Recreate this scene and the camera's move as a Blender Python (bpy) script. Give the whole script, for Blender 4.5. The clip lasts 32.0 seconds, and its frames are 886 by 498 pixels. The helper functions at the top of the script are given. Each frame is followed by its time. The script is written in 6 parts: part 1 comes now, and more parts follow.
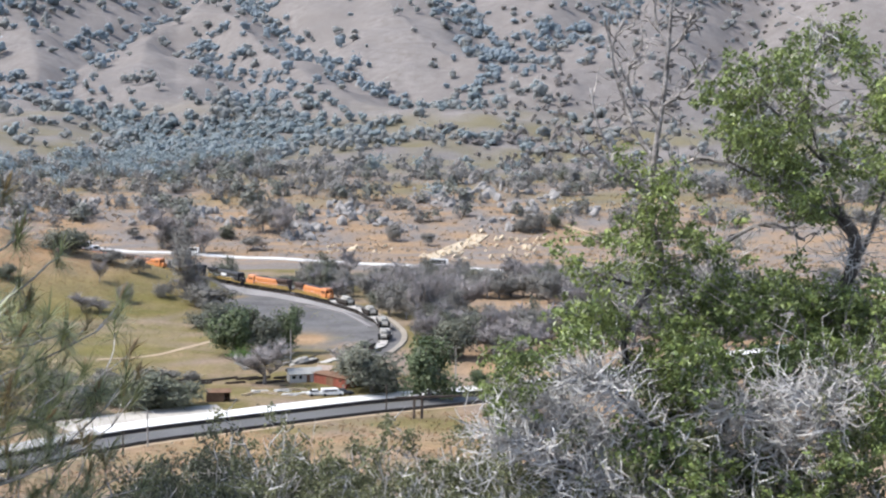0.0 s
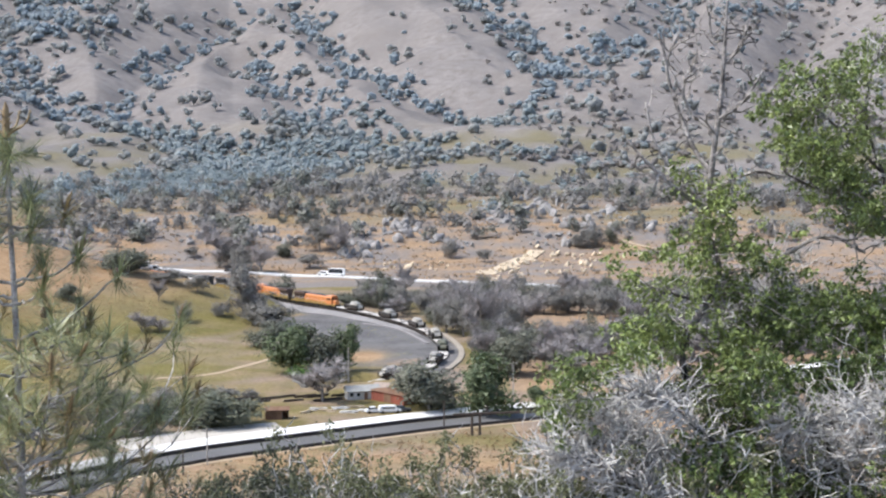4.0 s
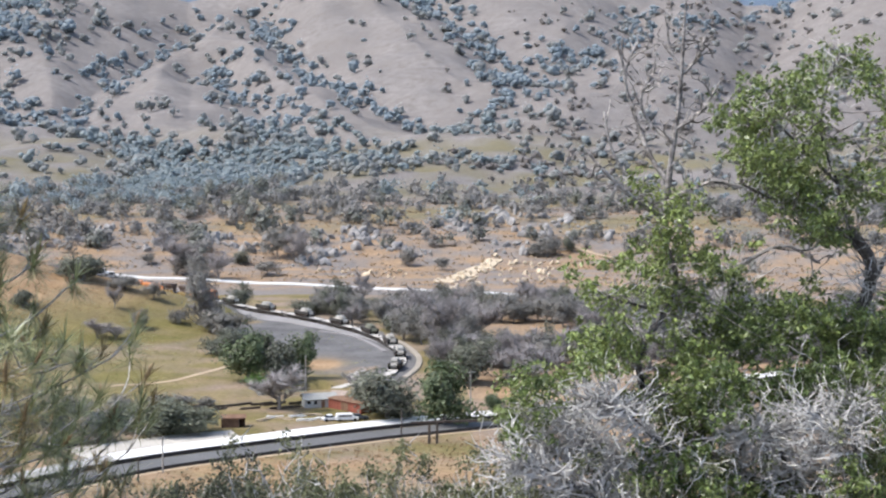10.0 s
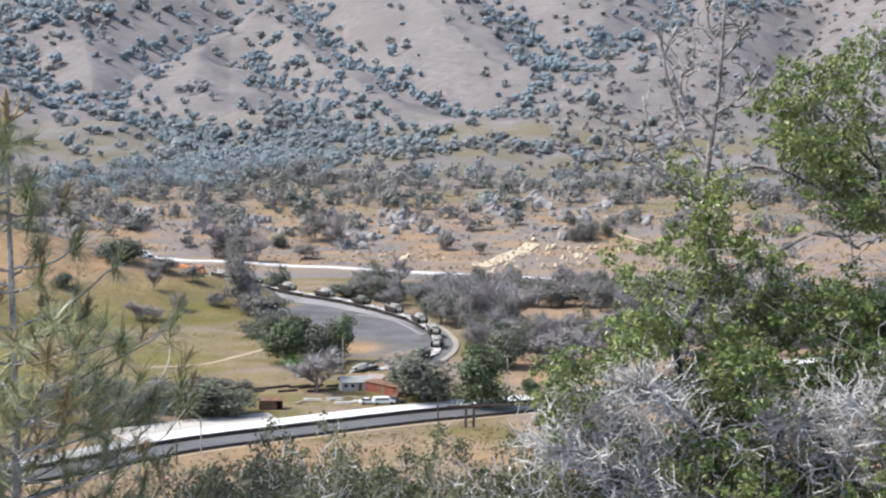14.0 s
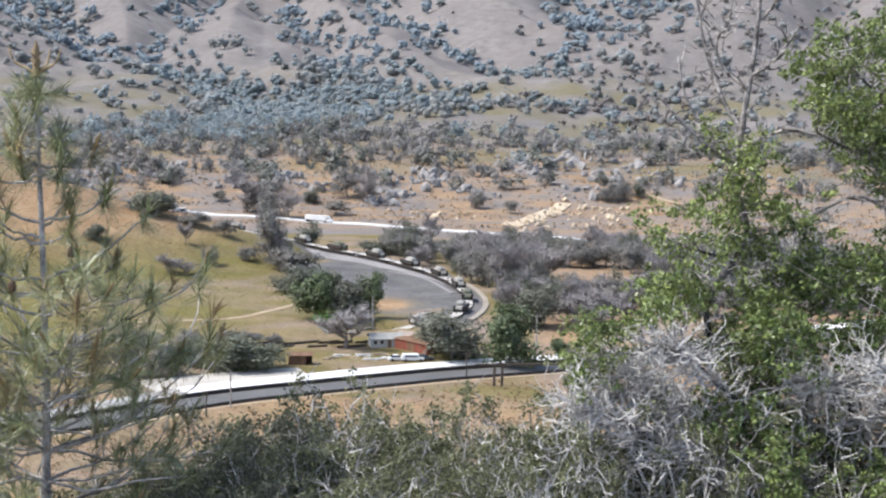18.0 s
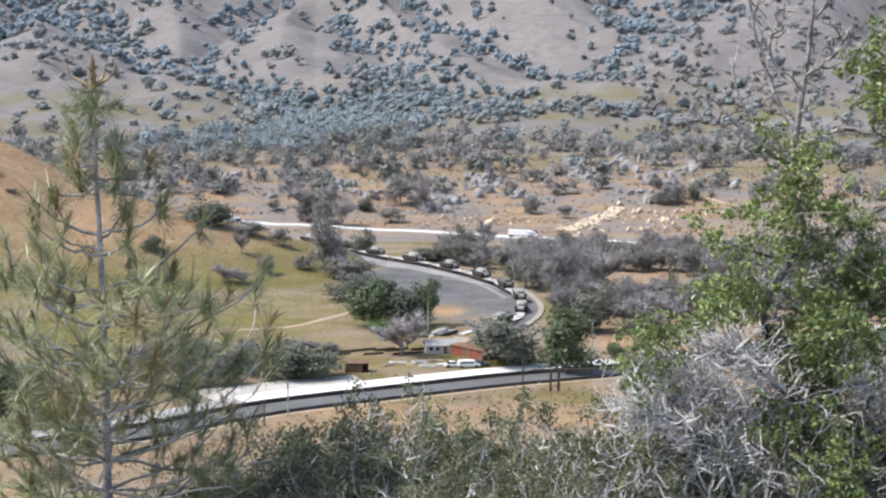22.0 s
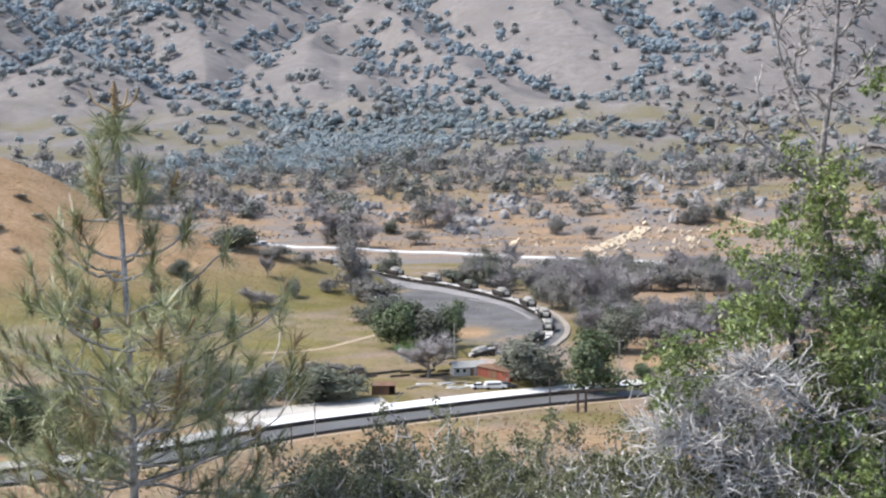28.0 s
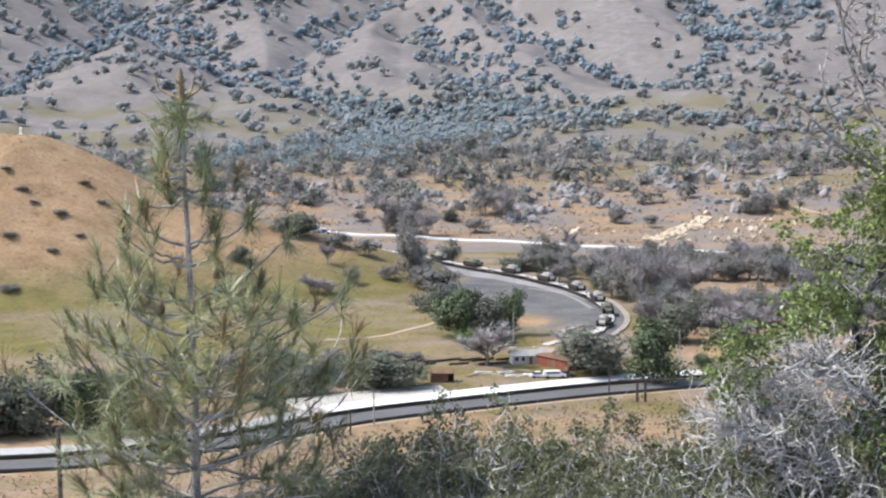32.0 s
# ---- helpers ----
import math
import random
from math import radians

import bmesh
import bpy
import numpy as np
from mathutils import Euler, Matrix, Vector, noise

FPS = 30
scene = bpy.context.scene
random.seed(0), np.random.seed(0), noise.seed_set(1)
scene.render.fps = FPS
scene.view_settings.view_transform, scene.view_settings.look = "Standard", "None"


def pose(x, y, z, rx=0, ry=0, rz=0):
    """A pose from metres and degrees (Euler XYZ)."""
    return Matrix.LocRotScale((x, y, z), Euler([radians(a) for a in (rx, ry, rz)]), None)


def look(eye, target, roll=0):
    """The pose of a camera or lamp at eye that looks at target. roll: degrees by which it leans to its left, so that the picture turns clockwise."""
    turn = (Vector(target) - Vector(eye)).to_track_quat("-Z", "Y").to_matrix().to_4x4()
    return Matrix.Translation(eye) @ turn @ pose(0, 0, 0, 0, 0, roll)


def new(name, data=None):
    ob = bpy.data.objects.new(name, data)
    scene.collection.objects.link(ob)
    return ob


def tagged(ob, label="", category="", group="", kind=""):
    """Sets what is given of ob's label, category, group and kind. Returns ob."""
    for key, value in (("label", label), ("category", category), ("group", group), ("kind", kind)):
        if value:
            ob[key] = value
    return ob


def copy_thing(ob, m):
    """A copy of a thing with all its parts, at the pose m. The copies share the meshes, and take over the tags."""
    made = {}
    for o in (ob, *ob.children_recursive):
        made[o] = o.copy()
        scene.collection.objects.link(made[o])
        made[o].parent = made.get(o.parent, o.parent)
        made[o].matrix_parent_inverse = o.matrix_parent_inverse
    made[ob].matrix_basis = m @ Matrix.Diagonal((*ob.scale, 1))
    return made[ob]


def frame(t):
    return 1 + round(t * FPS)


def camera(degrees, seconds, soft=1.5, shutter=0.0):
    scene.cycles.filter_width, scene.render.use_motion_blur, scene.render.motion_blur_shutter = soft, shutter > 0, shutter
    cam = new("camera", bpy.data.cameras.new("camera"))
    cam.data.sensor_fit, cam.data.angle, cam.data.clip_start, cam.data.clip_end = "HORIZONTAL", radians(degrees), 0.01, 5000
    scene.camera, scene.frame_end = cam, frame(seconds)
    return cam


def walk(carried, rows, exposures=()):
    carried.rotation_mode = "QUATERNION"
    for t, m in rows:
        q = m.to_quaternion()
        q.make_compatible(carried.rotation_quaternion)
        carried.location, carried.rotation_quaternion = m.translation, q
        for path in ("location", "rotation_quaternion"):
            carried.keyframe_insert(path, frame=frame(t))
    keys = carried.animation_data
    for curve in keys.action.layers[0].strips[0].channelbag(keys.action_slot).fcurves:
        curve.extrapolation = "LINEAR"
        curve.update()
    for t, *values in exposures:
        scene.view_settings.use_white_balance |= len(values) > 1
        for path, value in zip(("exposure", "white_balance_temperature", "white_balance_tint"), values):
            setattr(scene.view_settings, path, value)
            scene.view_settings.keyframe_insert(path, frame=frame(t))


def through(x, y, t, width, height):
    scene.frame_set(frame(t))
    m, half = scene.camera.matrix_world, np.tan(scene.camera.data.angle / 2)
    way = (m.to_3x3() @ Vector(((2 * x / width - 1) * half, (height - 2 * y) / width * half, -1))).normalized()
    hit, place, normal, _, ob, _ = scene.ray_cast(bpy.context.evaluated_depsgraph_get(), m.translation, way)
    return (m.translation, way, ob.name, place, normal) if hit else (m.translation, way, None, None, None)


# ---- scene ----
FOCAL_PX = 2564.3          # focal length in pixels; places are set from pixels of the camera's view
EYE = 75.0              # height of the viewpoint over the valley floor
LEVEL = 209.0           # the level line, in pixels above the view's middle
EXPOSURES = ()
cam = camera(34.0, 32.0, soft=2.25)
walk(cam, [(t, pose(0, 0, EYE, a, b, c)) for t, a, b, c in (
    (0, 84.167, -0.831, -0.877), (0.5, 83.688, -0.689, -0.571), (1, 83.797, -0.713, 0.349), (1.5, 83.851, -0.727, 0.562),
    (2, 84.072, -0.513, 0.624), (2.5, 84.198, -0.566, 0.881), (3, 84.293, -0.327, 1.095), (3.5, 84.521, -0.125, 1.22),
    (5.5, 85.59, 0.147, 1.206), (6, 85.765, -0.013, 0.713), (6.5, 85.847, -0.149, 0.444), (7, 85.675, -0.11, 0.57),
    (7.5, 85.071, -0.514, 0.453), (8, 85.116, -0.894, 0.072), (8.5, 85.23, -0.657, 0.052), (9, 85.146, -0.558, -0.098),
    (9.5, 85.047, -0.424, -0.38), (10, 85.13, -0.481, -0.345), (10.5, 84.98, -0.291, -0.37), (11, 85.063, -0.253, -0.436),
    (11.5, 85.194, -0.306, -0.571), (12, 85.402, -0.129, -0.737), (12.5, 85.443, -0.072, -0.572), (13, 85.341, -0, 0),
    (13.5, 85.059, -0.151, 0.402), (14, 84.486, -0.614, 1.156), (14.5, 84.332, -0.671, 2.353), (15, 84.163, -0.931, 3.497),
    (15.5, 83.49, -1.405, 4.012), (17.5, 82.886, -1.284, 2.95), (18, 82.813, -1.436, 2.479), (18.5, 82.972, -1.146, 2.255),
    (19, 82.921, -1.039, 2.166), (19.5, 82.813, -0.684, 3.034), (20, 82.698, -0.71, 4.018), (20.5, 82.809, -0.637, 4.282),
    (21, 83.001, -0.302, 4.332), (21.5, 83.064, -0.286, 4.566), (22, 83.026, -0.287, 4.498), (22.5, 83.09, -0.697, 4.124),
    (23, 83.396, -0.457, 3.951), (23.5, 83.542, -0.397, 4.164), (24, 84.039, -0.016, 4.677), (24.5, 84.168, -0.027, 5.158),
    (25, 84.275, 0.174, 4.988), (25.5, 84.244, 0.453, 5.007), (27.5, 84.203, 0.181, 4.906), (28, 83.881, 0.335, 5.444),
    (28.5, 83.617, 0.257, 6.565), (29, 83.671, -0.167, 6.424), (29.5, 83.785, 0.007, 6.245), (30, 83.41, 0.051, 6.765),
    (30.5, 83.458, -0.181, 7.132), (31, 83.57, 0.342, 7.227), (31.5, 83.564, 0.628, 7.3), (32, 83.423, 0.252, 7.825),
)], exposures=EXPOSURES)

# ---- world and sun ----
SUN_AZ, SUN_EL = radians(-102), radians(54)      # azimuth from the view's axis, to the right; height
world = bpy.data.worlds.new("world")
scene.world = world
world.use_nodes = True
wn = world.node_tree
sky = wn.nodes.new("ShaderNodeTexSky")
sky.sky_type, sky.sun_disc = "NISHITA", False
sky.sun_elevation, sky.sun_rotation = SUN_EL, SUN_AZ
sky.air_density, sky.dust_density = 1.0, 2.0
wn.links.new(sky.outputs[0], wn.nodes["Background"].inputs[0])
wn.nodes["Background"].inputs[1].default_value = 0.15
sun = new("sun", bpy.data.lights.new("sun", "SUN"))
sun.data.energy, sun.data.angle, sun.data.color = 2.5, radians(0.6), (1.0, 0.985, 0.96)
sun.matrix_world = look((math.sin(SUN_AZ) * math.cos(SUN_EL) * 100, math.cos(SUN_AZ) * math.cos(SUN_EL) * 100, EYE + math.sin(SUN_EL) * 100), (0, 0, EYE))
scene.view_settings.exposure = 0.97


# ---- materials ----
def material(name, colors, rough=0.85, scale=1.0, fine=12.0, metallic=0.0, bump=0.3, spread=0.0, mode="", clear=0.0):
    """Two colours mixed by coarse and fine noise at real size; mode 'island' or 'object' varies the value piece by piece."""
    m = bpy.data.materials.new(name)
    m.use_nodes = True
    n, l = m.node_tree.nodes, m.node_tree.links
    b = n["Principled BSDF"]
    b.inputs["Roughness"].default_value, b.inputs["Metallic"].default_value = rough, metallic
    b.inputs["Specular IOR Level"].default_value = 0.12 if rough >= 0.85 else 0.5
    co = n.new("ShaderNodeTexCoord")
    n1, n2 = n.new("ShaderNodeTexNoise"), n.new("ShaderNodeTexNoise")
    n1.inputs["Scale"].default_value, n2.inputs["Scale"].default_value = scale, fine
    n1.inputs["Detail"].default_value, n2.inputs["Detail"].default_value = 5, 4
    for q in (n1, n2):
        l.new(co.outputs["Object"], q.inputs["Vector"])
    add = n.new("ShaderNodeMath")
    add.operation = "ADD"
    l.new(n1.outputs["Fac"], add.inputs[0])
    l.new(n2.outputs["Fac"], add.inputs[1])
    ramp = n.new("ShaderNodeMapRange")
    ramp.inputs["From Min"].default_value, ramp.inputs["From Max"].default_value = 0.72, 1.28
    l.new(add.outputs[0], ramp.inputs["Value"])
    mix = n.new("ShaderNodeMix")
    mix.data_type = "RGBA"
    l.new(ramp.outputs[0], mix.inputs["Factor"])
    mix.inputs[6].default_value, mix.inputs[7].default_value = (*colors[0], 1), (*colors[1], 1)
    out = mix.outputs[2]
    if mode:
        rnd = n.new("ShaderNodeNewGeometry" if mode == "island" else "ShaderNodeObjectInfo")
        span = n.new("ShaderNodeMapRange")
        span.inputs["To Min"].default_value, span.inputs["To Max"].default_value = 1 - spread, 1 + spread
        l.new(rnd.outputs["Random Per Island" if mode == "island" else "Random"], span.inputs["Value"])
        hsv = n.new("ShaderNodeHueSaturation")
        l.new(span.outputs[0], hsv.inputs["Value"])
        l.new(out, hsv.inputs["Color"])
        out = hsv.outputs["Color"]
    l.new(out, b.inputs["Base Color"])
    if bump:
        bp = n.new("ShaderNodeBump")
        bp.inputs["Strength"].default_value, bp.inputs["Distance"].default_value = bump, 0.5 / fine
        l.new(n2.outputs["Fac"], bp.inputs["Height"])
        l.new(bp.outputs[0], b.inputs["Normal"])
    if clear:
        b.inputs["Transmission Weight"].default_value = clear
    return m


def leafy(name, colors, spread=0.35, rough=0.55, through=0.3):
    """Leaves: value varies leaf by leaf, and light comes through."""
    m = material(name, colors, rough, 0.6, 9.0, bump=0, spread=spread, mode="island")
    n, l = m.node_tree.nodes, m.node_tree.links
    b, out = n["Principled BSDF"], n["Material Output"]
    tr, mx = n.new("ShaderNodeBsdfTranslucent"), n.new("ShaderNodeMixShader")
    mx.inputs[0].default_value = through
    l.new(b.inputs["Base Color"].links[0].from_socket, tr.inputs["Color"])
    l.new(b.outputs[0], mx.inputs[1])
    l.new(tr.outputs[0], mx.inputs[2])
    l.new(mx.outputs[0], out.inputs["Surface"])
    return m


M = {
    "oak": leafy("oak_leaves", ((0.075, 0.105, 0.05), (0.14, 0.174, 0.082))),
    "oak_dark": leafy("dark_oak_leaves", ((0.106, 0.115, 0.084), (0.182, 0.186, 0.138))),
    "olive_leaf": leafy("olive_leaves", ((0.125, 0.138, 0.095), (0.21, 0.216, 0.15)), spread=0.25),
    "green": leafy("bright_leaves", ((0.09, 0.19, 0.045), (0.17, 0.29, 0.075))),
    "grey_twig": leafy("bare_twigs", ((0.22, 0.2, 0.197), (0.34, 0.311, 0.304)), spread=0.25, through=0.1),
    "scrub": leafy("scrub_leaves", ((0.172, 0.164, 0.148), (0.265, 0.252, 0.226)), spread=0.25),
    # far trees: distance haze is put into these paler, bluer leaf colours
    "blue": leafy("hazed_oak_leaves", ((0.252, 0.302, 0.312), (0.312, 0.354, 0.362)), spread=0.08, through=0.4),
    "blue_far": leafy("hazed_high_oak_leaves", ((0.245, 0.302, 0.338), (0.305, 0.355, 0.388)), spread=0.08, through=0.4),
    "farscrub": leafy("hazed_scrub_leaves", ((0.30, 0.315, 0.31), (0.37, 0.375, 0.36)), spread=0.12, through=0.5),
    "rust_scrub": leafy("hazed_reddish_scrub_leaves", ((0.24, 0.215, 0.2), (0.305, 0.275, 0.255)), spread=0.15, through=0.4),
    # lower-slope trees: paled less, with a little haze in the colour
    "nearscrub": leafy("hazed_grey_scrub_leaves", ((0.20, 0.193, 0.182), (0.295, 0.28, 0.262)), spread=0.25, through=0.4),
    "nearoak": leafy("slope_oak_leaves", ((0.145, 0.153, 0.13), (0.22, 0.225, 0.19)), spread=0.25, through=0.35),
    "twig": material("pale_twigs", ((0.29, 0.278, 0.268), (0.68, 0.66, 0.63)), 0.9, 4, 40, bump=0.4),
    # forest tinted blue-grey: the haze over the far range is in its colour
    "distance": material("hazed_distant_forest", ((0.085, 0.118, 0.165), (0.12, 0.155, 0.20)), 1.0, 0.004, 0.03, bump=0),
    "dry_grass": leafy("dry_grass", ((0.23, 0.15, 0.08), (0.36, 0.25, 0.14)), through=0.3),
    "green_grass": leafy("green_grass", ((0.17, 0.18, 0.06), (0.27, 0.26, 0.10)), through=0.3),
    "bark": material("bark", ((0.14, 0.125, 0.115), (0.30, 0.275, 0.255)), 0.95, 3, 30, bump=0.8),
    "oak_bark": material("dark_oak_bark", ((0.045, 0.04, 0.037), (0.17, 0.155, 0.145)), 0.95, 5, 45, bump=0.9),
    "pale_bark": material("pale_bark", ((0.34, 0.325, 0.315), (0.66, 0.635, 0.61)), 0.9, 4, 40, bump=0.7),
    "fore_leaf": leafy("live_oak_leaves", ((0.07, 0.108, 0.032), (0.27, 0.32, 0.1)), spread=0.55, rough=0.4, through=0.2),
    "fore_dark": leafy("shrub_leaves", ((0.082, 0.092, 0.047), (0.23, 0.236, 0.12)), spread=0.45, rough=0.5, through=0.3),
    "shrub_dark": leafy("dark_shrub_leaves", ((0.062, 0.07, 0.045), (0.165, 0.17, 0.106)), spread=0.45, rough=0.5, through=0.2),
    "needle": leafy("pine_needles", ((0.10, 0.125, 0.054), (0.37, 0.378, 0.195)), spread=0.5, rough=0.4, through=0.3),
    "shrub_twig": material("shrub_twigs", ((0.17, 0.158, 0.148), (0.54, 0.515, 0.485)), 0.9, 4, 40, bump=0.4),
    "dry_needle": leafy("browning_needles", ((0.15, 0.11, 0.05), (0.34, 0.27, 0.125)), spread=0.5, rough=0.45, through=0.25),
    "pine_bark": material("pine_bark", ((0.17, 0.155, 0.145), (0.66, 0.63, 0.60)), 0.9, 7, 50, bump=0.8),
    "bud": material("pine_buds", ((0.15, 0.10, 0.05), (0.35, 0.26, 0.135)), 0.7, 8, 60, bump=0.5),
    "cone": material("pine_cones", ((0.07, 0.045, 0.03), (0.16, 0.10, 0.06)), 0.8, 8, 60, bump=0.8),
    "rock": material("granite", ((0.15, 0.143, 0.139), (0.29, 0.277, 0.264)), 0.9, 0.15, 1.3, bump=1.0, spread=0.2, mode="island"),
    "warm_rock": material("pale_broken_stone", ((0.36, 0.29, 0.20), (0.54, 0.45, 0.34)), 0.9, 0.2, 1.5, bump=1.0, spread=0.2, mode="island"),
    "old_concrete": material("old_concrete", ((0.50, 0.49, 0.47), (0.66, 0.65, 0.63)), 0.85, 0.05, 1.2, bump=0.1),
    "grey_concrete": material("grey_concrete", ((0.33, 0.32, 0.31), (0.45, 0.44, 0.425)), 0.9, 0.05, 1.2, bump=0.15),
    "concrete": material("pale_concrete", ((0.60, 0.59, 0.57), (0.77, 0.76, 0.74)), 0.85, 0.05, 1.2, bump=0.1),
    "stained_concrete": material("stained_concrete", ((0.15, 0.145, 0.135), (0.25, 0.24, 0.225)), 0.9, 0.3, 2.5, bump=0.2),
    "asphalt": material("bleached_asphalt", ((0.10, 0.099, 0.098), (0.15, 0.148, 0.147)), 0.9, 0.05, 2.0, bump=0.15),
    "ballast": material("ballast", ((0.17, 0.165, 0.165), (0.27, 0.26, 0.26)), 0.95, 0.08, 4.0, bump=0.6),
    "gravel": material("gravel", ((0.19, 0.18, 0.18), (0.27, 0.255, 0.25)), 0.95, 0.05, 1.5, bump=0.4),
    "lot": material("pale_hardpan", ((0.38, 0.35, 0.31), (0.50, 0.47, 0.42)), 0.95, 0.12, 1.5, bump=0.3),
    "grit": material("pale_grit", ((0.25, 0.22, 0.185), (0.335, 0.30, 0.252)), 0.95, 0.1, 1.5, bump=0.4),
    "dirt": material("pale_dirt", ((0.30, 0.232, 0.155), (0.43, 0.34, 0.24)), 0.95, 0.06, 1.5, bump=0.4),
    "rail": material("rail_steel", ((0.10, 0.07, 0.055), (0.22, 0.18, 0.16)), 0.5, 0.5, 20, metallic=0.7, bump=0.1),
    "sleeper": material("dark_sleepers", ((0.03, 0.026, 0.024), (0.07, 0.06, 0.055)), 0.9, 0.5, 6, bump=0.4),
    "guard": material("dark_guard_steel", ((0.025, 0.023, 0.024), (0.06, 0.052, 0.05)), 0.6, 0.4, 8, metallic=0.4, bump=0.2),
    "orange": material("orange_paint", ((0.52, 0.185, 0.06), (0.64, 0.25, 0.09)), 0.4, 0.3, 5, bump=0.05),
    "yellow": material("yellow_paint", ((0.42, 0.27, 0.05), (0.52, 0.34, 0.07)), 0.4, 0.3, 5, bump=0.05),
    "black": material("black_paint", ((0.014, 0.014, 0.016), (0.035, 0.034, 0.036)), 0.5, 0.3, 6, bump=0.1),
    # grime on running gear; on sills and skirts the dark stands for shade
    "dark_steel": material("grimy_shaded_steel", ((0.025, 0.022, 0.020), (0.075, 0.065, 0.058)), 0.7, 0.6, 8, metallic=0.3, bump=0.3),
    "brown_steel": material("brown_steel", ((0.06, 0.038, 0.03), (0.13, 0.085, 0.065)), 0.7, 0.6, 8, metallic=0.2, bump=0.3),
    "deck": material("timber_deck", ((0.36, 0.34, 0.31), (0.52, 0.49, 0.45)), 0.9, 0.8, 8, bump=0.4),
    "tan": material("sand_paint", ((0.27, 0.258, 0.232), (0.39, 0.375, 0.34)), 0.7, 0.5, 6, bump=0.15, spread=0.12, mode="object"),
    "olive": material("olive_paint", ((0.10, 0.105, 0.075), (0.19, 0.19, 0.14)), 0.7, 0.5, 6, bump=0.15, spread=0.2, mode="object"),
    "rubber": material("rubber", ((0.012, 0.012, 0.012), (0.03, 0.03, 0.03)), 0.85, 2, 20),
    "white": material("white_paint", ((0.70, 0.70, 0.69), (0.82, 0.82, 0.81)), 0.45, 0.4, 6, bump=0.05),
    "car_dark": material("dark_car_paint", ((0.03, 0.035, 0.04), (0.05, 0.055, 0.06)), 0.3, 0.4, 6, bump=0),
    "glass": material("window_glass", ((0.02, 0.025, 0.03), (0.04, 0.045, 0.05)), 0.08, 0.4, 6, bump=0),
    "red": material("red_boards", ((0.20, 0.065, 0.045), (0.30, 0.108, 0.078)), 0.85, 0.4, 6, bump=0.4, spread=0.15, mode="object"),
    "roof": material("pale_roofing", ((0.27, 0.215, 0.18), (0.40, 0.33, 0.28)), 0.85, 0.4, 5, bump=0.3),
    "rust_wood": material("brown_boards", ((0.13, 0.075, 0.05), (0.24, 0.15, 0.10)), 0.9, 0.5, 8, bump=0.5),
    "dead_wood": material("dead_wood", ((0.08, 0.07, 0.065), (0.36, 0.33, 0.31)), 0.95, 4, 30, bump=0.8),
    "pole": material("creosoted_wood", ((0.06, 0.048, 0.04), (0.13, 0.105, 0.09)), 0.9, 1, 14, bump=0.5),
    "snag_wood": material("snag_wood", ((0.08, 0.072, 0.068), (0.44, 0.41, 0.385)), 0.95, 6, 40, bump=0.8),
    "worn_white": material("worn_white_boards", ((0.42, 0.415, 0.385), (0.60, 0.59, 0.555)), 0.8, 0.6, 6, bump=0.3),
    "roof_grey": material("weathered_sheet_roof", ((0.25, 0.25, 0.232), (0.36, 0.357, 0.335)), 0.75, 0.5, 5, bump=0.3),
    "grey_wood": material("weathered_wood", ((0.25, 0.23, 0.21), (0.40, 0.37, 0.34)), 0.9, 1, 14, bump=0.5),
    "lamp": material("lamp_glass", ((0.75, 0.72, 0.6), (0.85, 0.82, 0.7)), 0.15, 1, 5, bump=0),
}


# ---- building blocks ----
def finish(name, bm, mat, parent=None, label="", smooth=False):
    me = bpy.data.meshes.new(name)
    bm.to_mesh(me)
    bm.free()
    if smooth:
        me.shade_smooth()
    if mat:
        me.materials.append(mat)
    ob = new(name, me)
    if parent:
        ob.parent = parent
    if label:
        ob["label"] = label
    return ob


part = finish


def raw(name, verts, faces, mat, parent=None, label="", smooth=False):
    me = bpy.data.meshes.new(name)
    me.from_pydata([tuple(v) for v in verts], [], [tuple(f) for f in faces])
    if smooth:
        me.shade_smooth()
    me.materials.append(mat)
    ob = new(name, me)
    if parent:
        ob.parent = parent
    if label:
        ob["label"] = label
    return ob


def box(bm, x0, x1, y0, y1, z0, z1, bevel=0.0, m=None):
    """A bevelled box added to bm."""
    made = bmesh.ops.create_cube(bm, size=1.0)["verts"]
    for v in made:
        v.co = Vector(((x0 + x1) / 2 + v.co.x * (x1 - x0), (y0 + y1) / 2 + v.co.y * (y1 - y0), (z0 + z1) / 2 + v.co.z * (z1 - z0)))
    if bevel:
        edges = list({e for v in made for e in v.link_edges})
        made = bmesh.ops.bevel(bm, geom=edges, offset=bevel, segments=1, affect="EDGES")["verts"]
    if m is not None:
        for v in made:
            v.co = m @ v.co
    return made


def rod(bm, a, b, r0, r1=None, sides=8):
    """A tapered round bar from a to b."""
    a, b = Vector(a), Vector(b)
    r1 = r0 if r1 is None else r1
    turn = (b - a).to_track_quat("Z", "Y").to_matrix().to_4x4()
    made = bmesh.ops.create_cone(bm, cap_ends=True, segments=sides, radius1=r0, radius2=r1, depth=(b - a).length)["verts"]
    for v in made:
        v.co = (a + b) / 2 + turn @ v.co
    return made


def prism(bm, outline, x0, x1):
    """An outline of (y, z) drawn out along x."""
    a = [bm.verts.new((x0, y, z)) for y, z in outline]
    b = [bm.verts.new((x1, y, z)) for y, z in outline]
    n = len(outline)
    bm.faces.new(a[::-1])
    bm.faces.new(b)
    for i in range(n):
        bm.faces.new((a[i], a[(i + 1) % n], b[(i + 1) % n], b[i]))


def thing(name, at, label, category, group="", rz=0.0):
    ob = new(name)
    ob.empty_display_size = 0.2
    ob.matrix_basis = pose(*at, 0, 0, rz)
    return tagged(ob, label, category, group)


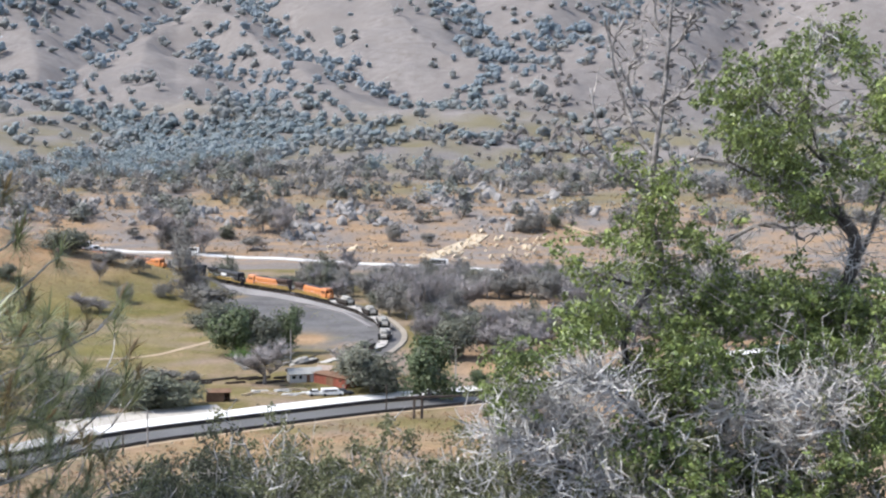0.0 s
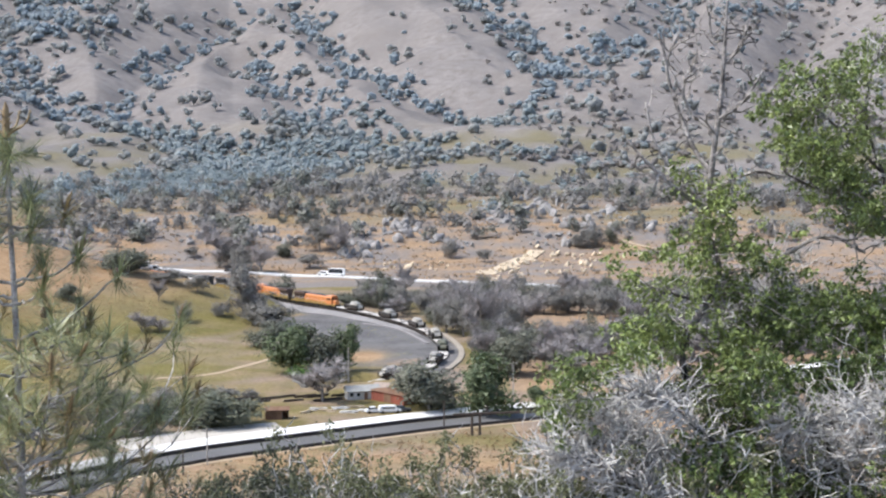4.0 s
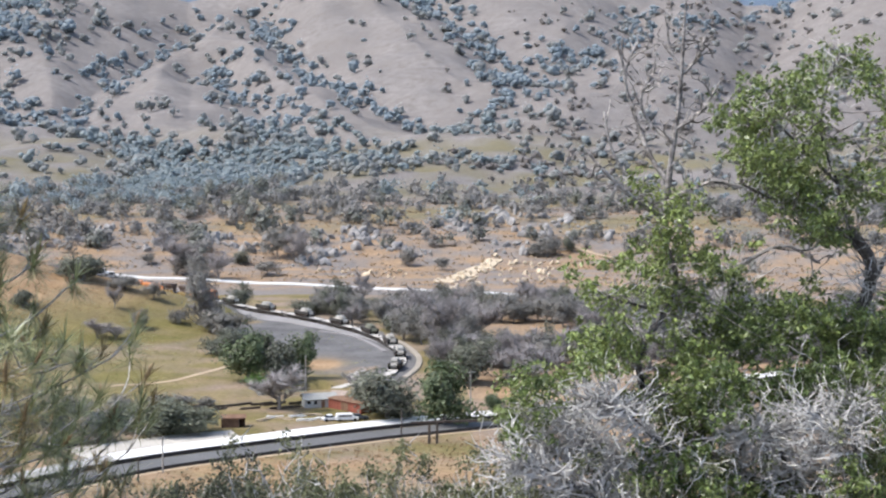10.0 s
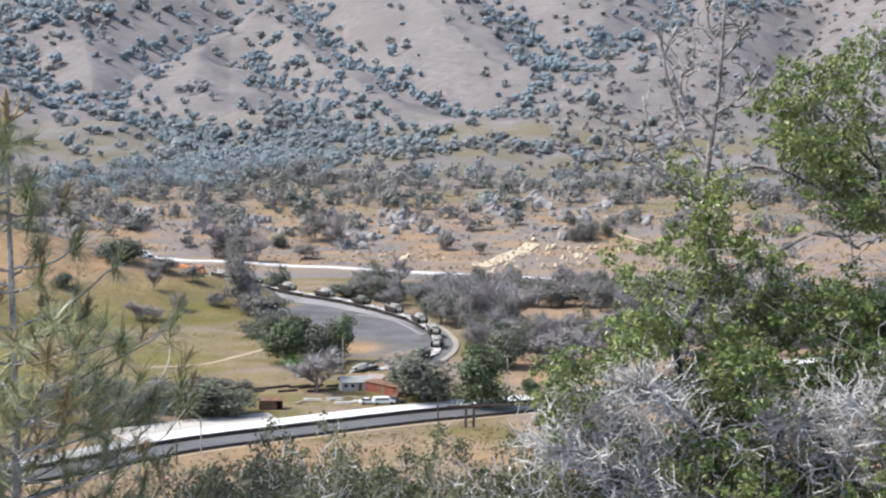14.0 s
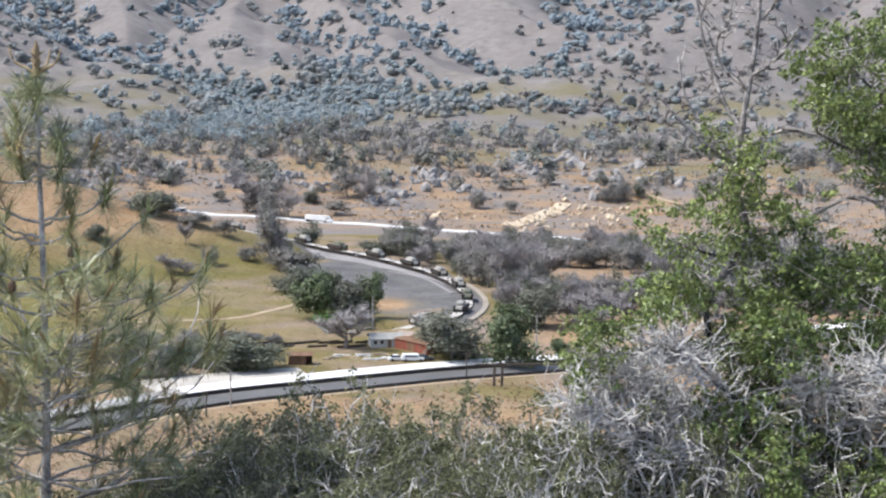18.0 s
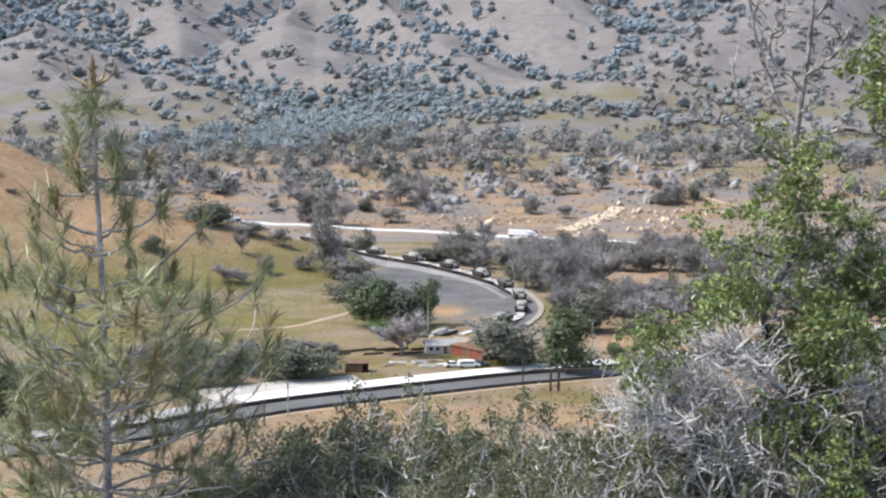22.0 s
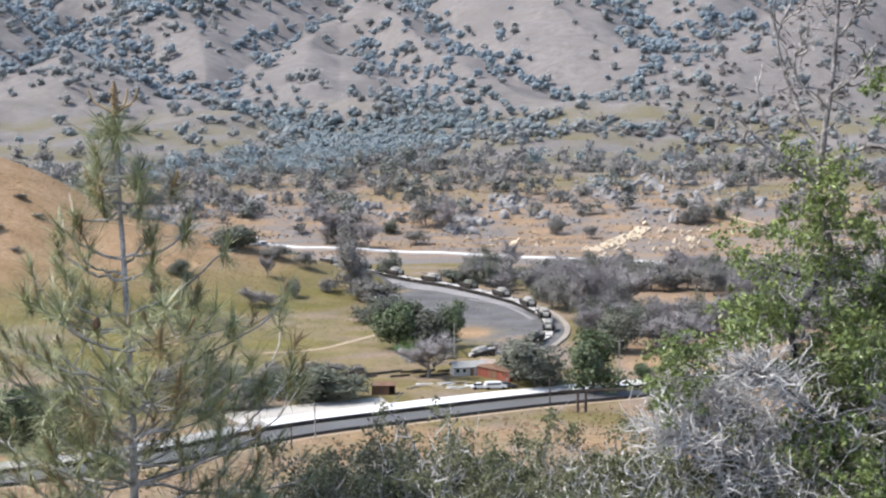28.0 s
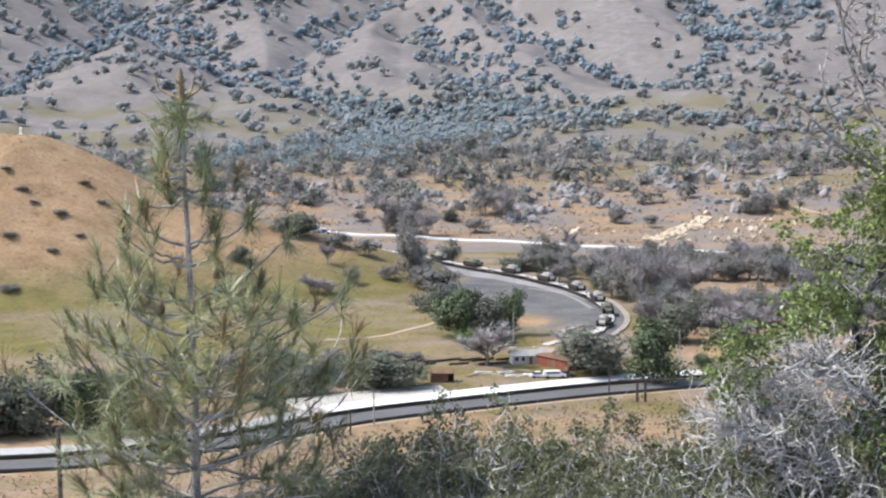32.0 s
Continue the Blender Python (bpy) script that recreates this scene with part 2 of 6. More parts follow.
def tubes(paths, sides=5):
    """Vertices and faces of tapered tubes, each path a list of (point, radius)."""
    V, F = [], []
    for path in paths:
        base = len(V)
        n = len(path)
        for i, (p, r) in enumerate(path):
            d = (path[min(i + 1, n - 1)][0] - path[max(i - 1, 0)][0])
            d = d.normalized() if d.length > 1e-9 else Vector((0, 0, 1))
            a = d.orthogonal().normalized()
            b = d.cross(a)
            for k in range(sides):
                w = 2 * math.pi * k / sides
                V.append(p + a * (r * math.cos(w)) + b * (r * math.sin(w)))
        for i in range(n - 1):
            for k in range(sides):
                k2 = (k + 1) % sides
                F.append((base + i * sides + k, base + i * sides + k2, base + (i + 1) * sides + k2, base + (i + 1) * sides + k))
        F.append(tuple(base + (n - 1) * sides + k for k in range(sides)))
    return V, F


def cards(points, size, rng, aspect=0.6, flat=0.3, heart=None, firm=0.45):
    """Small bent leaves at points, turned at random, or rather outwards from the crown's heart: arrays of vertices and faces."""
    n = len(points)
    P = np.asarray(points, float)
    a = rng.normal(size=(n, 3))
    if heart is not None:
        q = P - np.asarray(heart)
        a = a * firm + q / (np.linalg.norm(q, axis=1)[:, None] + 1e-9)
    a /= np.linalg.norm(a, axis=1)[:, None]
    u = rng.normal(size=(n, 3))
    u[:, 2] *= flat
    u -= a * (u * a).sum(1)[:, None]
    u /= np.linalg.norm(u, axis=1)[:, None] + 1e-9
    w = np.cross(a, u)
    s = (size * rng.uniform(0.6, 1.3, n))[:, None]
    V = np.stack([P - u * s, P - w * s * aspect + a * s * 0.25, P + u * s, P + w * s * aspect + a * s * 0.25], 1).reshape(-1, 3)
    i = np.arange(n) * 4
    F = np.concatenate([np.stack([i, i + 1, i + 2], 1), np.stack([i, i + 2, i + 3], 1)])
    return V, F


def at_pixel(u, v, y):
    """The place y metres ahead, u pixels right and v above the view's middle."""
    p = math.atan(LEVEL / FOCAL_PX)
    k = y / (FOCAL_PX * math.cos(p) + v * math.sin(p))
    return Vector((u * k, y, EYE + (v * math.cos(p) - FOCAL_PX * math.sin(p)) * k))


def seen(p):
    """The pixel where the camera sees a place, in the numbers that canopy() takes."""
    c, n = math.cos(math.atan(LEVEL / FOCAL_PX)), math.sin(math.atan(LEVEL / FOCAL_PX))
    ahead, up = p.y * c - (p.z - EYE) * n, p.y * n + (p.z - EYE) * c
    return 784 + FOCAL_PX * p.x / ahead, 441 - FOCAL_PX * up / ahead


def on_level(u, v, z):
    """Where the ray through that pixel meets the height z."""
    d = at_pixel(u, v, 1.0)
    k = (z - EYE) / (d.z - EYE)
    return Vector((d.x * k, k, z))


# ---- the land ----
def chain(pts, n=8):
    """A smooth line through a few places."""
    P = [Vector(p) for p in pts]
    P = [2 * P[0] - P[1]] + P + [2 * P[-1] - P[-2]]
    out = []
    for i in range(1, len(P) - 2):
        for k in range(n):
            t = k / n
            a, b, c, d = P[i - 1:i + 3]
            out.append(0.5 * ((2 * b) + (c - a) * t + (2 * a - 5 * b + 4 * c - d) * t * t + (3 * b - a - 3 * c + d) * t ** 3))
    out.append(P[-2])
    return out


def far_from(x, y, line):
    """Distance of many places from a line, in plan."""
    best = np.full(np.shape(x), 1e9)
    for a, b in zip(line[:-1], line[1:]):
        dx, dy = b[0] - a[0], b[1] - a[1]
        t = np.clip(((x - a[0]) * dx + (y - a[1]) * dy) / (dx * dx + dy * dy + 1e-9), 0, 1)
        best = np.minimum(best, np.hypot(x - a[0] - t * dx, y - a[1] - t * dy))
    return best


def ripple(x, y, size, octaves=3, seed=0):
    """Smooth unevenness by crossed waves, about -1 to 1."""
    rng = np.random.RandomState(seed)
    out, amp = 0, 1.0
    for o in range(octaves):
        for _ in range(4):
            w, ph = rng.uniform(0, 2 * math.pi), rng.uniform(0, 6.3)
            k = 2 * math.pi / size * 2 ** o * rng.uniform(0.7, 1.4)
            out = out + amp * np.sin((x * math.cos(w) + y * math.sin(w)) * k + ph) * 0.35
        amp *= 0.5
    return out


def smooth(t):
    t = np.clip(t, 0, 1)
    return t * t * (3 - 2 * t)


def skyline(b):
    """Height of the main ridge in view pixels, by pixels across."""
    return np.interp(b, (-1500, -1100, -700, -430, -330, -200, 40, 200, 281, 340, 400, 470, 545, 600, 650, 700, 820, 1500), (450, 428, 412, 398, 440, 490, 486, 462, 450, 440, 431, 416, 394, 398, 414, 436, 468, 520))


RANGE = 2500.0


def base_land(x, y):
    r = np.hypot(x, np.maximum(y, 1.0))
    b = FOCAL_PX * x / np.maximum(y, 120.0)
    b = np.clip(b, -1500, 1500)
    top = EYE + RANGE * (skyline(b) - LEVEL) / FOCAL_PX
    low = np.interp(r, (0, 690, 745, 790, 880, 1150), (0, 0, 2.5, 11.5, 20, 27))
    t = np.clip((r - 1150) / (RANGE - 1150), 0, 1)
    z = low + (top - 27) * t ** 1.35
    return z - smooth((r - RANGE) / 700) * 260


GULLIES = []


def on_base(u, v):
    """Where a pixel's ray meets the land without its gullies."""
    ys = np.linspace(700, 2600, 700)
    d = at_pixel(u, v, 1.0)
    gap = EYE + (d.z - EYE) * ys - base_land(d.x * ys, ys)
    i = int(np.argmax(gap < 0)) if (gap < 0).any() else len(ys) - 1
    return Vector((d.x * ys[i], ys[i], 0))


for spots in (((-1074, 425), (-976, 362), (-826, 283), (-699, 221), (-600, 200), (-500, 160), (-334, 142)),
              ((-912, 371), (-998, 311), (-1118, 249), (-1251, 187)),
              ((-384, 401), (-470, 350), (-554, 301), (-664, 231)),
              ((-324, 430), (-224, 331), (-134, 271), (-44, 236), (60, 205)),
              ((-399, 330), (-314, 265), (-224, 205), (-130, 165)),
              ((346, 400), (341, 351), (256, 316), (156, 274), (96, 230), (30, 190)),
              ((-24, 440), (66, 365), (146, 281)),
              ((640, 400), (560, 300), (470, 230), (330, 180)),
              ((900, 330), (760, 240), (600, 170))):
    GULLIES.append(chain([on_base(u, v) for u, v in spots], 4))


def gully_gap(x, y):
    best = np.full(np.shape(x), 1e9)
    for k, g in enumerate(GULLIES):
        best = np.minimum(best, far_from(x, y, g) + (0, 0, 30, 0, 0, 95, 35, 60, 0)[k])
    return best


def hill(x, y):
    """The grassy hill beside the loop."""
    a = np.interp(x, (-430, -340, -272, -243, -213, -183, -145, -116, -90, -72), (30, 46, 55, 55, 43, 28, 18.5, 12.5, 6.0, 0))
    front = np.interp(x, (-260, -70), (408, 470))
    crest = np.interp(x, (-260, -70), (560, 552))
    return a * smooth((y - front) / (crest - front)) * (1 - smooth((y - crest - 4) / 60))


def cutting(x, y):
    """The trench in which the near leg of the railway dips to its tunnel."""
    mid = np.interp(x, (-51, -40.9, -32.2, -25.1, -19.3, -14.8), (402.5, 408, 412.7, 416.3, 420.6, 426.2))
    deep = np.interp(x, (-49, -47.5, -22, -17), (0, 6.3, 0.9, 0))
    return deep * (1 - smooth((np.abs(y - mid) - 3.0) / 2.4))


def land(x, y):
    x, y = np.asarray(x, float), np.asarray(y, float)
    r = np.hypot(x, y)
    near = np.interp(y, (-3000, -400, -50, 0, 5, 12, 20, 30, 45, 90, 150, 230, 262), (420, 170, 86, 73.3, 72.6, 70.5, 68.2, 64.4, 57, 36, 14, 1.8, 0))
    z = base_land(x, y) * (y > 600)
    wall = smooth((r - 1150) / 500)
    g = gully_gap(x, y)
    ampl = np.interp(r, (1100, 1600, 2200, 2600), (0, 42, 78, 46))
    z = z + ampl * (1.08 * (1 - np.exp(-g / 125)) - 0.45) * (y > 600)
    z = z + ripple(x, y, 260, 3, 4) * 7 * smooth((r - 900) / 600)
    z = z + ripple(x, y, 70, 3, 5) * 1.0 * smooth((r - 740) / 120)
    z = z + ripple(x, y, 60, 3, 6) * 0.25 * smooth((r - 230) / 50) * (1 - smooth((r - 700) / 60)) * (r > 420)
    z = z + hill(x, y) + ripple(x, y, 45, 2, 7) * 0.5 * np.clip(hill(x, y) / 10, 0, 1)
    side = smooth((np.abs(x) - 320) / 500) * np.where(y < 700, 1, 0) * np.clip((700 - y) / 300, 0, 1)
    z = z + side * 40
    z = z - cutting(x, y)
    return np.where(y < 262, near + ripple(x, y, 14, 2, 8) * 0.25 * smooth((r - 3) / 6) + side * 40, z)


def ground_at(x, y):
    return float(land(np.array([x]), np.array([y]))[0])


# ---- the railway loop ----
def on_grade(u, v):
    """Where a pixel's ray meets the rail level, which climbs gently round the loop."""
    z = 1.0
    for _ in range(12):
        p = on_level(u, v, z)
        z = min(3.2, max(-0.2, 1.2 + 0.02 * (p.y - 520)))
    return p


LOOP = [on_grade(u, v) for u, v in ((-1138, -312), (-900, -300), (-640, -288), (-446, -276), (-321, -266), (-215, -256), (-140, -249), (-88, -240), (-62, -225),
                                    (-55, -209), (-62, -193), (-81, -176.5), (-119, -160), (-169, -146.5), (-232, -133), (-308, -121.5), (-384, -107), (-470, -94), (-560, -83))]
LOOP = [Vector((LOOP[0].x - 330, LOOP[0].y - 60, 0.0)), Vector((LOOP[0].x - 150, LOOP[0].y - 20, 0.0))] + LOOP
LOOP += [Vector((-205, 700, 3.2)), Vector((-300, 735, 3.2)), Vector((-420, 760, 3.2)), Vector((-560, 790, 3.2))]
LINE = chain(LOOP, 10)
for p in LINE[:96]:
    p.z = float(np.interp(p.x, (-52, -46, -23, -16), (-6.7, -6.0, -0.9, -0.2)))
STEP = [0.0]
for a, b in zip(LINE[:-1], LINE[1:]):
    STEP.append(STEP[-1] + (b - a).length)


STEP_A = np.array(STEP)


def on_line(s):
    """Place and heading at s metres along the loop."""
    s = min(max(s, 0.01), STEP[-1] - 0.01)
    i = int(np.searchsorted(STEP_A, s)) - 1
    t = (s - STEP[i]) / (STEP[i + 1] - STEP[i])
    return LINE[i].lerp(LINE[i + 1], t)


def sweep(name, line, outline, mat, parent=None, label="", closed=True, smooth_shade=False):
    """An outline of (across, up) drawn along a line; across is to the right of the way."""
    V, F, n = [], [], len(outline)
    for i, p in enumerate(line):
        d = line[min(i + 1, len(line) - 1)] - line[max(i - 1, 0)]
        d.z = 0
        d.normalize()
        for a, h in outline:
            V.append(Vector((p.x + d.y * a, p.y - d.x * a, p.z + h)))
    for i in range(len(line) - 1):
        for k in range(n if closed else n - 1):
            k2 = (k + 1) % n
            F.append((i * n + k, (i + 1) * n + k, (i + 1) * n + k2, i * n + k2))
    if closed:
        F += [tuple(range(n)), tuple(range(len(V) - 1, len(V) - n - 1, -1))]
    return raw(name, V, F, mat, parent, label, smooth_shade)


def drape(line, lift=0.0):
    return [Vector((p.x, p.y, ground_at(p.x, p.y) + lift)) for p in line]


# roads across the valley
NEAR_ROAD = chain([on_level(u, v, 0.0) for u, v in ((-1900, -520), (-1187, -494), (-820, -449), (-540, -392), (-328, -361), (-134, -335), (-56, -326), (69, -313), (167, -304), (330, -282), (536, -245), (900, -200))], 8)
LOT = chain([on_level(u, v, 0.0) for u, v in ((-640, -372), (-540, -358), (-440, -345), (-350, -337))], 8)


def on_foot_slope(u, v):
    """Where a pixel's ray meets the ground a little above its surface at the foot of the far slope."""
    z = 0.35
    for _ in range(10):
        p = on_level(u, v, z)
        z = 0.35 + float(base_land(p.x, p.y))
    return p


FAR_ROAD = chain([on_foot_slope(u, v) for u, v in ((-900, -52), (-640, -58), (-494, -64), (-334, -70), (-84, -80), (236, -92), (500, -103), (900, -122))], 8)
TRAIL = chain([on_level(u, v, 0.0) for u, v in ((-700, -262), (-560, -256), (-470, -247), (-400, -232), (-362, -221))], 8)


def cover(x, y):
    """How much of each soil lies where: green grass, ochre soil, gravel."""
    r = np.hypot(x, y)
    u = FOCAL_PX * x / np.maximum(y, 100)
    h = hill(x, y)
    n1, n2 = ripple(x, y, 60, 3, 21), ripple(x, y, 18, 3, 22)
    on_hill = smooth(h / 1.5)
    high = np.maximum(smooth((h - 5.5 + 2.5 * n1) / 11) * smooth((-430 - u) / 200), 0.6 * smooth((h - 5 + 3 * n1) / 9))
    green = on_hill * (1 - high) * np.clip(0.86 + 0.18 * n1 + 0.1 * n2 - 0.15 * smooth((h - 6) / 8), 0, 1)
    low = (1 - on_hill) * (y > 375) * (y < 475) * smooth((-60 - x) / 25)
    green = np.maximum(green, low * np.clip(0.8 + 0.4 * n1, 0, 1))
    yard = (y > 350) * (y < 400) * (x < 10) * (1 - on_hill)
    green = np.maximum(green, yard * np.clip(0.25 + 0.5 * n1, 0, 0.7))
    green = np.maximum(green, smooth((r - 780) / 100) * (1 - smooth((r - 1300) / 250)) * np.clip(0.28 + 0.45 * ripple(x, y, 110, 3, 25), 0, 0.6))
    ochre = on_hill * np.clip(0.85 + 0.15 * n2 + 0.3 * high, 0, 1)
    belt = smooth((r - 640) / 40) * (1 - smooth((r - 840) / 220))
    ochre = np.maximum(ochre, belt * np.clip(0.45 + 0.4 * n1 + 0.35 * n2, 0, 0.85))
    ochre = np.maximum(ochre, (y < 330) * (y > 200) * np.clip(0.8 + 0.3 * n1, 0, 1))
    ochre = np.maximum(ochre, (r > 440) * (r < 660) * (x > 5) * np.clip(0.45 + 0.6 * n1, 0, 1))
    ochre = np.maximum(ochre, np.exp(-((x + 38) / 9) ** 2 - ((y - 452) / 14) ** 2))
    floor = (1 - on_hill) * (y > 322) * (r < 640)
    ochre = np.maximum(ochre, floor * np.clip(0.68 + 0.25 * n1, 0, 1.0))
    green = np.maximum(green, floor * (x < 10) * np.clip(0.58 + 0.5 * n1 + 0.35 * n2, 0, 0.85))
    green = np.maximum(green, (y < 330) * (y > 200) * np.clip(0.12 + 0.3 * n2, 0, 0.45))
    d = far_from(x, y, LINE[90:190:3])
    yard_mid = np.hypot((x + 36) / 37, (y - 512) / 78)
    gravel = (1 - on_hill) * (1 - smooth((yard_mid - 0.92 - 0.08 * n2) / 0.16)) * (x < np.interp(y, (430, 460, 520, 600), (-12, -9, -18, -70)))
    gravel = np.maximum(gravel, 1 - smooth((d - 5) / 2.5))
    spot = np.exp(-((x + 35) / 8) ** 2 - ((y - 452) / 13) ** 2)
    gravel = gravel * (1 - np.clip(1.6 * spot, 0, 1))
    green = green * (1 - np.clip(1.4 * spot, 0, 1))
    ochre = np.maximum(ochre * (1 - 0.85 * gravel), np.clip(1.3 * spot, 0, 1))
    return green, ochre * (1 - green * 0.15), gravel


def build_ground():
    """One sheet from underfoot to the far range."""
    az = np.concatenate([np.linspace(-180, -45, 40)[:-1], np.linspace(-45, -26, 40)[:-1], np.linspace(-26, 20, 430), np.linspace(20, 45, 40)[1:], np.linspace(45, 180, 40)[1:-1]])
    ra = np.concatenate([np.linspace(0.6, 30, 30), np.linspace(30, 240, 40)[1:], np.linspace(240, 720, 190)[1:], np.geomspace(720, 2750, 260)[1:], np.geomspace(2750, 4900, 50)[1:]])
    A, R = np.meshgrid(np.radians(az), ra)
    X, Y = R * np.sin(A), R * np.cos(A)
    Z = land(X, Y)
    na, nr = len(az), len(ra)
    V = np.stack([X, Y, Z], -1).reshape(-1, 3)
    V = np.vstack([V, [[0, 0, ground_at(0, 0)]]])
    i, j = np.meshgrid(np.arange(nr - 1), np.arange(na), indexing="ij")
    j2 = (j + 1) % na
    F = np.stack([i * na + j, i * na + j2, (i + 1) * na + j2, (i + 1) * na + j], -1).reshape(-1, 4)[:, ::-1]
    me = bpy.data.meshes.new("ground")
    tip = [(len(V) - 1, k, (k + 1) % na) for k in range(na)]
    me.from_pydata(V.tolist(), [], F.tolist() + tip)
    me.shade_smooth()
    g, o, v = cover(V[:, 0], V[:, 1])
    at = me.attributes.new("soil", "FLOAT_COLOR", "POINT")
    at.data.foreach_set("color", np.stack([g, o, v, np.ones(len(V))], 1).astype(np.float32).ravel())
    m = bpy.data.materials.new("ground")
    m.use_nodes = True
    n, l = m.node_tree.nodes, m.node_tree.links
    b = n["Principled BSDF"]
    b.inputs["Roughness"].default_value = 0.95
    b.inputs["Specular IOR Level"].default_value = 0.15
    co, att = n.new("ShaderNodeTexCoord"), n.new("ShaderNodeAttribute")
    att.attribute_name = "soil"
    sep = n.new("ShaderNodeSeparateColor")
    l.new(att.outputs["Color"], sep.inputs[0])

    def tex(scale, detail=5):
        q = n.new("ShaderNodeTexNoise")
        q.inputs["Scale"].default_value, q.inputs["Detail"].default_value = scale, detail
        l.new(co.outputs["Object"], q.inputs["Vector"])
        r = n.new("ShaderNodeMapRange")
        r.inputs["From Min"].default_value, r.inputs["From Max"].default_value = 0.35, 0.65
        l.new(q.outputs["Fac"], r.inputs["Value"])
        return r.outputs[0]

    def mix(fac, a, c):
        q = n.new("ShaderNodeMix")
        q.data_type = "RGBA"
        for socket, val in ((q.inputs[0], fac), (q.inputs[6], a), (q.inputs[7], c)):
            if isinstance(val, tuple):
                socket.default_value = (*val, 1)
            else:
                l.new(val, socket)
        return q.outputs[2]

    coarse, mid, fine = tex(0.012), tex(0.09), tex(0.7)
    dry = mix(coarse, (0.171, 0.155, 0.146), (0.216, 0.197, 0.186))
    dry = mix(mid, dry, (0.162, 0.145, 0.134))
    grass = mix(mid, (0.116, 0.104, 0.033), (0.160, 0.134, 0.048))
    soil = mix(mid, (0.245, 0.158, 0.086), (0.328, 0.222, 0.132))
    stones = mix(mid, (0.100, 0.096, 0.095), (0.147, 0.141, 0.139))
    c = mix(sep.outputs[1], dry, soil)
    c = mix(sep.outputs[0], c, grass)
    c = mix(sep.outputs[2], c, stones)
    hsv, span = n.new("ShaderNodeHueSaturation"), n.new("ShaderNodeMapRange")
    span.inputs["To Min"].default_value, span.inputs["To Max"].default_value = 0.86, 1.12
    l.new(fine, span.inputs["Value"])
    l.new(span.outputs[0], hsv.inputs["Value"])
    l.new(c, hsv.inputs["Color"])
    l.new(hsv.outputs[0], b.inputs["Base Color"])
    bp = n.new("ShaderNodeBump")
    bp.inputs["Strength"].default_value, bp.inputs["Distance"].default_value = 0.4, 0.35
    l.new(fine, bp.inputs["Height"])
    l.new(bp.outputs[0], b.inputs["Normal"])
    me.materials.append(m)
    return tagged(new("ground", me), "dry grassy valley floor, hills and mountains", "ground", kind="structure")


ground = build_ground()


def cast(u, v, start=200.0):
    """Where a pixel's ray first meets the land, in plan."""
    ys = np.concatenate([np.linspace(start, 1000, 500), np.linspace(1000, 2600, 500)[1:]])
    d = at_pixel(u, v, 1.0)
    gap = EYE + (d.z - EYE) * ys - land(d.x * ys, ys)
    i = int(np.argmax(gap < 0)) if (gap < 0).any() else len(ys) - 1
    return d.x * ys[i], ys[i]


